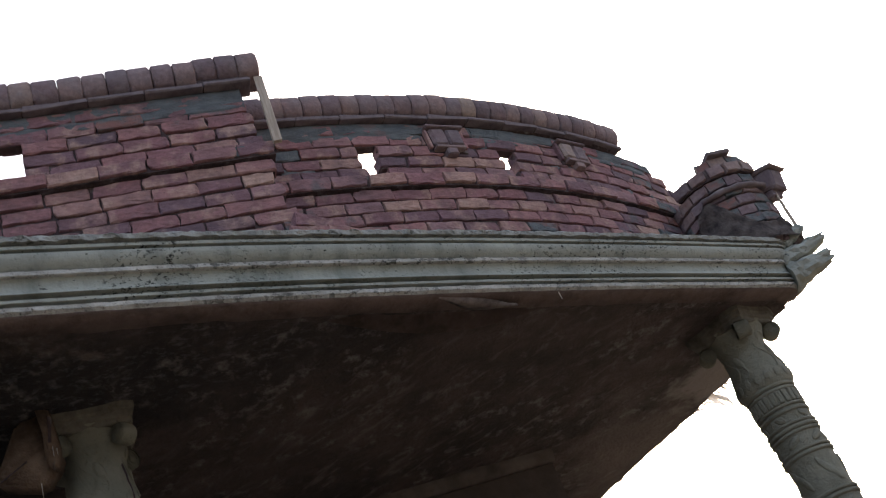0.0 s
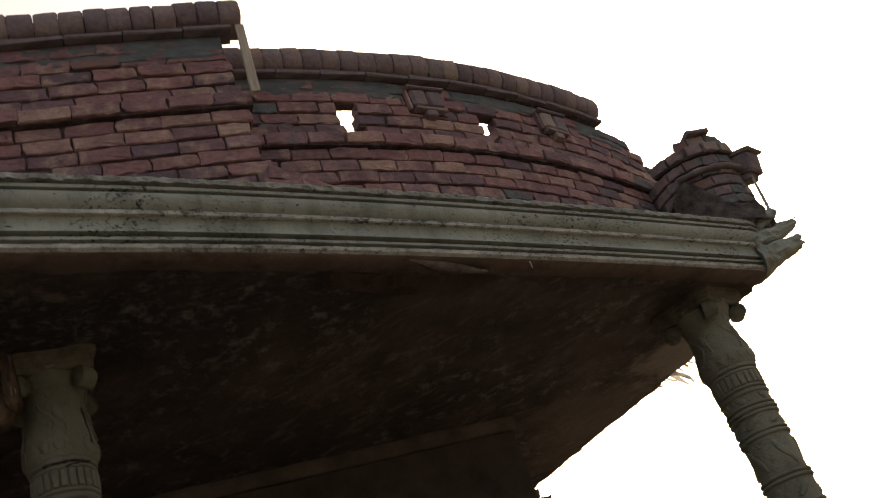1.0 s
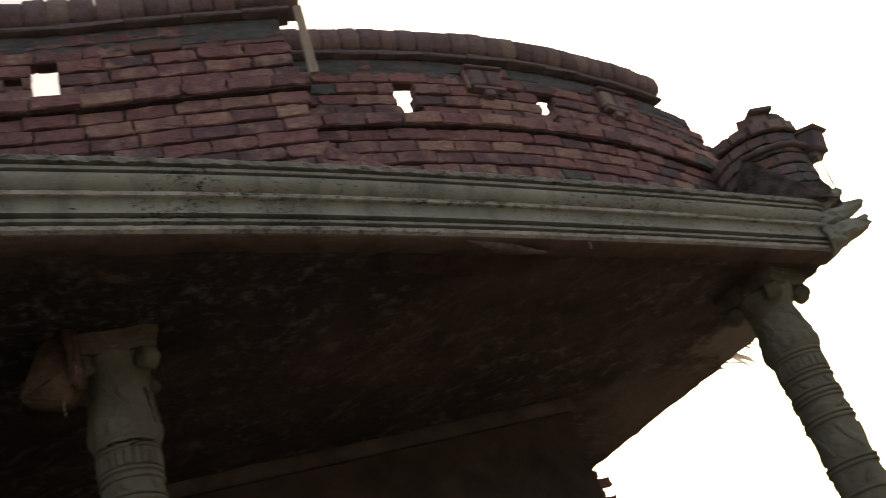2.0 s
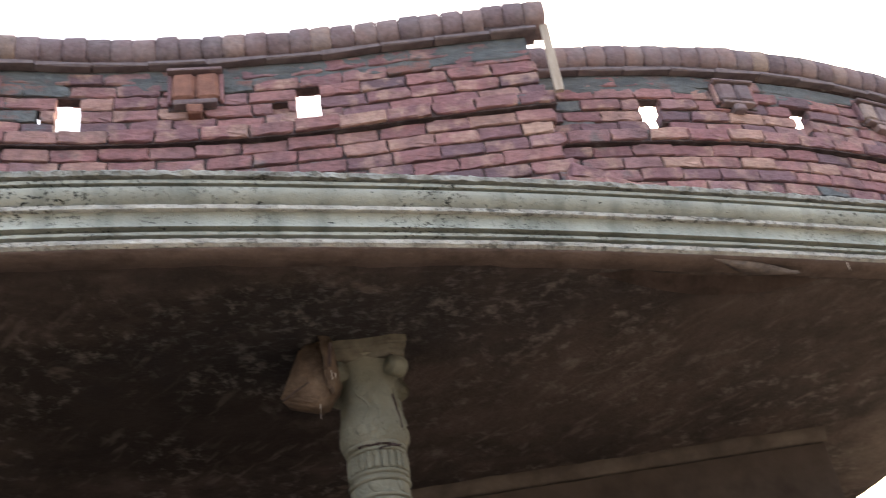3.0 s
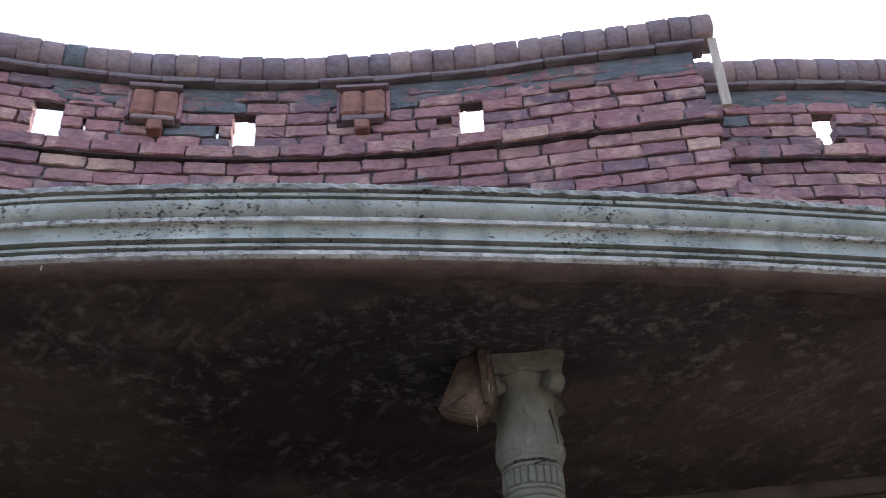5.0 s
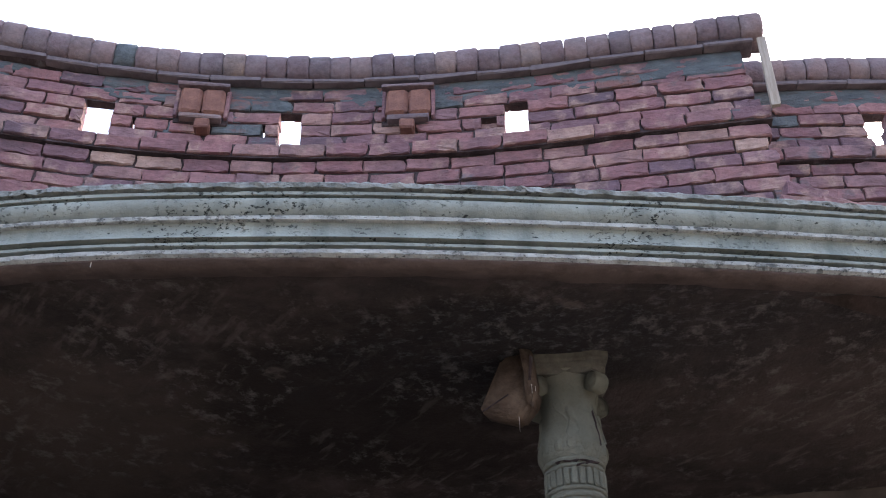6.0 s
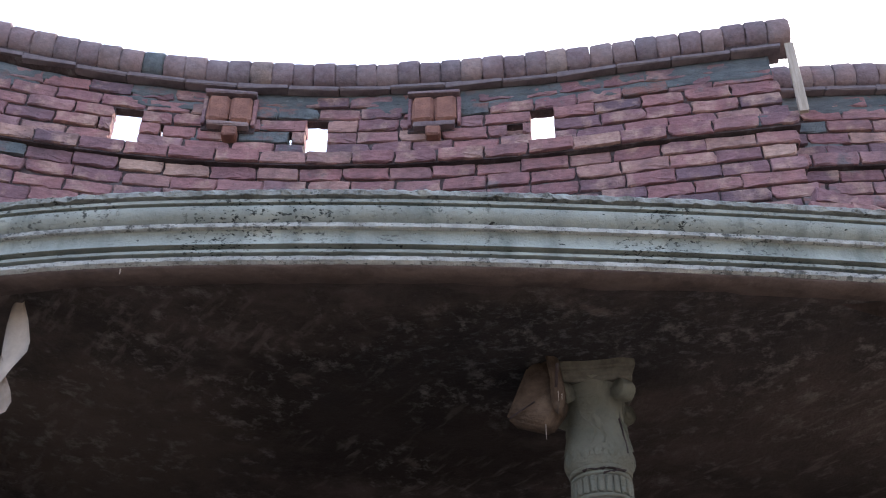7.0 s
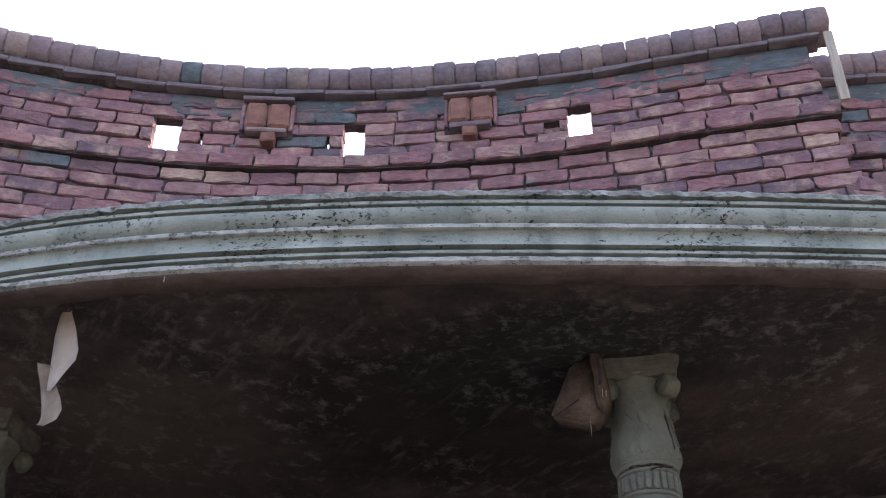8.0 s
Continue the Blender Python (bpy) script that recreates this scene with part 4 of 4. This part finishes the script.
# ---- loose things ----
def cracks(cx, cy):
    """Dark open cracks in the near capital and the ring below it."""
    root = empty("plaster_crack", "dark jagged crack lines in the column plaster", "crack")
    rnd = random.Random(31)

    def crack(path, width):
        bm, prev = bmesh.new(), None
        for i, (a, z, r) in enumerate(path):
            a += rnd.uniform(-0.03, 0.03)
            w = width * rnd.uniform(0.4, 1.3)
            ring = []
            for da, dz, dr in ((-w, 0, 0.0), (0, w * 0.1, 0.004), (w, 0, 0.0), (0, -w * 0.1, -0.012)):
                rr = r + dr
                ring.append(bm.verts.new((cx + rr * math.sin(a + da), cy - rr * math.cos(a + da), z + dz + rnd.uniform(-0.004, 0.004))))
            if prev:
                for j in range(4):
                    bm.faces.new((prev[j], prev[(j + 1) % 4], ring[(j + 1) % 4], ring[j]))
            prev = ring
        bmesh.ops.recalc_face_normals(bm, faces=bm.faces)
        part("crack", bm, MORTAR, root)

    crack([(0.98, 3.99 - 0.022 * i, 0.142 + 0.0033 * i) for i in range(10)], 0.02)
    crack([(-0.55 + 0.11 * i, 3.705 + 0.004 * math.sin(i), 0.152) for i in range(14)], 0.02)
    crack([(0.1 + 0.09 * i, 3.672 + 0.003 * i, 0.170) for i in range(9)], 0.018)


cracks(-0.175, 4.76)


def board_scrap():
    """A folded board jammed beside the capital."""
    root = empty("board_scrap", "torn buff board jammed beside the column capital", "board")
    bm = bmesh.new()
    f = [(-0.49, 4.52, 4.25), (-0.35, 4.52, 4.29), (-0.325, 4.485, 4.00), (-0.415, 4.47, 3.875), (-0.605, 4.475, 3.94)]
    front = [bm.verts.new(p) for p in f]
    back = [bm.verts.new((x + 0.03, y + 0.16, z + 0.02)) for x, y, z in f]
    bm.faces.new(front), bm.faces.new(back[::-1])
    for i in range(5):
        bm.faces.new((front[i], front[(i + 1) % 5], back[(i + 1) % 5], back[i]))
    bmesh.ops.recalc_face_normals(bm, faces=bm.faces)
    bmesh.ops.bevel(bm, geom=list(bm.edges), offset=0.018, segments=3, affect="EDGES")
    for v in bm.verts:
        v.co += Vector((0.0, 0.010, 0.006)) * noise.noise(v.co * 9)
    smooth(part("board", bm, BOARD, root))
    bm = bmesh.new()
    box(bm, (0.15, 0.012, 0.0045), Matrix.Translation((-0.515, 4.466, 3.972)) @ Matrix.Rotation(radians(-32), 4, "Y"), 0.002)
    part("split", bm, MORTAR, root, "dark split in the board")
    bm = bmesh.new()
    f = [(-0.392, 4.462, 4.27), (-0.338, 4.478, 4.27), (-0.315, 4.49, 4.06), (-0.345, 4.475, 3.93), (-0.375, 4.462, 3.99), (-0.372, 4.456, 4.12)]
    front = [bm.verts.new(q) for q in f]
    back = [bm.verts.new((x + 0.02, y + 0.05, z)) for x, y, z in f]
    bm.faces.new(front), bm.faces.new(back[::-1])
    for i in range(6):
        bm.faces.new((front[i], front[(i + 1) % 6], back[(i + 1) % 6], back[i]))
    bmesh.ops.recalc_face_normals(bm, faces=bm.faces)
    bmesh.ops.bevel(bm, geom=list(bm.edges), offset=0.008, segments=2, affect="EDGES")
    for v in bm.verts:
        v.co += Vector((0.010, 0.006, 0.0)) * noise.noise(v.co * 22)
    smooth(part("torn_flap", bm, BOARD, root, "torn brown flap of the board"))
    bm = bmesh.new()
    box(bm, (0.012, 0.02, 0.13), Matrix.Translation((-0.338, 4.478, 4.15)) @ Matrix.Rotation(radians(8), 4, "Y"), 0.003, 0.004, 9)
    part("split", bm, MORTAR, root, "dark split in the board")
    for x, z, h in ((-0.335, 4.03, 0.05), (-0.318, 4.025, 0.03), (-0.405, 3.845, 0.08)):
        bm = bmesh.new()
        bmesh.ops.create_cone(bm, cap_ends=True, segments=6, radius1=0.001, radius2=0.002, depth=h)
        part("fibre", bm, WEB, root, "pale loose fibre").location = (x, 4.465, z)


def rag():
    root = empty("cloth_rag", "dirty white torn cloth hanging from the slab edge", "cloth")

    def strip(name, pts, widths, fold, material=CLOTH):
        bm = bmesh.new()
        prev = None
        for i, ((x, y, z), w) in enumerate(zip(pts, widths)):
            ring = [bm.verts.new((x + w * u, y + fold * math.sin(u * 5 + i) - 0.25 * w * u, z)) for u in (-0.5, -0.25, 0, 0.25, 0.5)]
            if prev:
                for j in range(4):
                    bm.faces.new((prev[j], prev[j + 1], ring[j + 1], ring[j]))
            prev = ring
        bmesh.ops.solidify(bm, geom=list(bm.faces), thickness=0.003)
        return smooth(part(name, bm, material, root))

    def between(name, y, edges, fold, material):
        strip(name, [((l + r) / 2 - 0.018, y, z) for z, l, r in edges], [1.12 * (r - l) for z, l, r in edges], fold, material)

    between("upper_fold", 3.53, ((4.345, -2.716, -2.710), (4.25, -2.746, -2.684), (4.15, -2.752, -2.635), (4.03, -2.745, -2.595), (3.98, -2.740, -2.600), (3.92, -2.730, -2.655), (3.845, -2.715, -2.700)), 0.008, CLOTH)
    between("lower_fold", 3.56, ((4.02, -2.824, -2.800), (3.99, -2.812, -2.740), (3.90, -2.778, -2.700), (3.80, -2.753, -2.644), (3.75, -2.747, -2.632), (3.71, -2.747, -2.655), (3.69, -2.747, -2.710)), 0.012, BUFF_CLOTH)


def cornice_stub():
    """Broken ends of the cornice bands that stick out past the corner."""
    root = empty("cornice_stub", "jagged broken end of the plaster cornice past the corner", "cornice")
    rnd = random.Random(12)
    base = Vector((4.29, 5.19))
    way = Vector((0.86, -0.30)).normalized()
    across = Vector((-way.y, way.x))
    for z0, z1, reach, depth, rise in ((4.59, 4.50, 0.27, 0.13, 0.12), (4.50, 4.40, 0.36, 0.17, 0.085), (4.40, 4.27, 0.33, 0.20, 0.06)):
        bm, prev = bmesh.new(), None
        for i in range(11):
            t = i / 10
            k = 1.55 - 0.85 * t ** 0.8
            p = base + way * reach * t
            zc, h = (z0 + z1) / 2 + rise * t, (z0 - z1) / 2 * k
            ring = []
            for a in range(14):
                u, v = math.cos(a * math.pi / 7), math.sin(a * math.pi / 7)
                f = 1.0 / max(abs(u), abs(v)) ** 0.7
                h3 = Vector((t * 4, u * 1.3, v * 1.3 + z0 * 7))
                g = 1 + 0.30 * noise.noise(h3) + 0.18 * noise.noise(h3 * 3.1)
                q = p + across * (depth * k * u * f * g * 0.5) + way * (0.05 * t * noise.noise(Vector((u * 2, v * 2, z0 * 5))) + rnd.uniform(-0.006, 0.006) * (i > 0))
                ring.append(bm.verts.new((q.x, q.y, zc + h * v * f * g * 0.9)))
            if prev:
                for a in range(14):
                    bm.faces.new((prev[a], prev[(a + 1) % 14], ring[(a + 1) % 14], ring[a]))
            else:
                bm.faces.new(ring)
            prev = ring
        bm.faces.new(prev)
        bmesh.ops.recalc_face_normals(bm, faces=bm.faces)
        part("broken_band", bm, CORNICE, root)


def hanging_fibres():
    """Pale torn fibres caught at the slab's free edge and drips below the cornice."""
    rnd = random.Random(8)
    root = empty("torn_webbing", "pale torn webbing hanging at the slab edge by the column", "webbing")
    for k in range(11):
        bm, prev = bmesh.new(), None
        y = 6.36 + 0.032 * k + rnd.uniform(-0.015, 0.015)
        p = Vector((side_edge(y) - 0.11, y, SLAB_Z - 0.004))
        drop = (0.05, 0.07, 0.09, 0.07, 0.17, 0.13, 0.20, 0.10, 0.06, 0.05, 0.04)[k]
        lean = rnd.uniform(-0.6, 0.2)
        for i in range(9):
            t = i / 8
            w = (0.030 if k in (4, 5, 6) else 0.014) * (1 - 0.85 * t) * rnd.uniform(0.7, 1.2)
            c = p + Vector((0.085 * min(1.0, 2 * t) + 0.012 * math.sin(5 * t + k), lean * drop * t + 0.015 * math.sin(4 * t + 2 * k), -drop * t))
            ring = [bm.verts.new(c + Vector(o)) for o in ((0, -w, 0), (0.002, w, -0.003), (-0.002, 0, 0.003))]
            if prev:
                for j in range(3):
                    bm.faces.new((prev[j], prev[(j + 1) % 3], ring[(j + 1) % 3], ring[j]))
            prev = ring
        part("strand", bm, WEB, root)
    for x, drop in ((2.37, 0.07), (-2.12, 0.05), (-2.3, 0.02), (0.2, 0.015), (1.1, 0.02), (-1.4, 0.02)):
        q, d, n = FRONT.at(FRONT.where(x))
        p = q - n * 0.10
        bm = bmesh.new()
        bmesh.ops.create_cone(bm, cap_ends=True, segments=6, radius1=0.0015, radius2=0.004, depth=drop)
        ob = part("root_fibre", bm, WEB)
        ob.location = (p.x, p.y, 4.26 - drop / 2 + 0.005)
        tagged(ob, "short pale fibre hanging below the cornice edge", "fibre", "fibres under the cornice")


def peeled_plaster():
    """A blister of plaster that sags from the soffit near the front margin."""
    root = empty("peeled_plaster", "blistered plaster flake sagging from the soffit margin", "plaster")
    bm = bmesh.new()
    grid = []
    for i in range(19):
        u = i / 18
        row = []
        for j in range(5):
            v = j / 4
            x = 0.98 + 1.27 * u
            y0 = 3.6677 + 0.2576 * x + 0.0211 * x * x - 0.0016 * x ** 3 + 0.27
            sag = 0.055 * math.sin(math.pi * u) ** 0.7 * v
            row.append(bm.verts.new((x, y0 + (0.02 + 0.11 * math.sin(math.pi * u)) * v, SLAB_Z + 0.004 - sag - 0.004 * noise.noise(Vector((x * 12, v, 0))))))
        grid.append(row)
    for a, b in zip(grid, grid[1:]):
        for j in range(4):
            bm.faces.new((a[j], a[j + 1], b[j + 1], b[j]))
    bmesh.ops.solidify(bm, geom=list(bm.faces), thickness=0.008)
    smooth(part("flake", bm, MARGIN, root))
    bm, prev = bmesh.new(), None
    for i in range(11):
        t = i / 10
        w = 0.004 + 0.042 * math.sin(math.pi * t) ** 1.3
        x, y = 1.60 + 0.47 * t, 4.25 + 0.20 * t + 0.03 * math.sin(math.pi * t)
        z = SLAB_Z - 0.012 - 0.030 * t
        ring = [bm.verts.new((x - w * 0.5, y + w, z)), bm.verts.new((x, y, z - 0.012)), bm.verts.new((x + w * 0.5, y - w, z)), bm.verts.new((x, y, z + 0.012))]
        if prev:
            for j in range(4):
                bm.faces.new((prev[j], prev[(j + 1) % 4], ring[(j + 1) % 4], ring[j]))
        prev = ring
    bmesh.ops.recalc_face_normals(bm, faces=bm.faces)
    smooth(part("chip", bm, SKIN, root, "pale exposed plaster crescent"))


def back_pier():
    root = empty("wall_back_pier", "rough red brick pier end under the slab's far corner", "wall", kind="structure")
    rnd = random.Random(6)
    line = Line([(3.10, 8.50), (3.50, 8.50)])
    bm = bmesh.new()
    box(bm, (0.55, 0.3, 4.27), Matrix.Translation((3.20, 8.70, 2.135)))
    part("mortar", bm, MORTAR, root, "dark recessed mortar")
    for k in range(22):
        for i in range(3):
            lay(BRICKS, "brick", root, line, 0.02 + 0.19 * i + (0.09 if k % 2 else 0), 4.22 - 0.086 * k, rnd, 0.02 + rnd.uniform(-0.01, 0.02), 0.8, 1.0, rnd.uniform(-0.04, 0.04))


cornice_stub()
hanging_fibres()
peeled_plaster()
back_pier()
ground()
soffit()
house_walls()
cornice()
for cx, cy, turn, girth in ((-0.178, 4.76, 0.04, 0.95), (3.88, 5.47, 0.45, 1.06), (-3.78, 4.50, 0.1, 1.0)):
    column(cx, cy, turn, girth)
plank()
board_scrap()
rag()
parapet_left()
parapet_right()
turret()
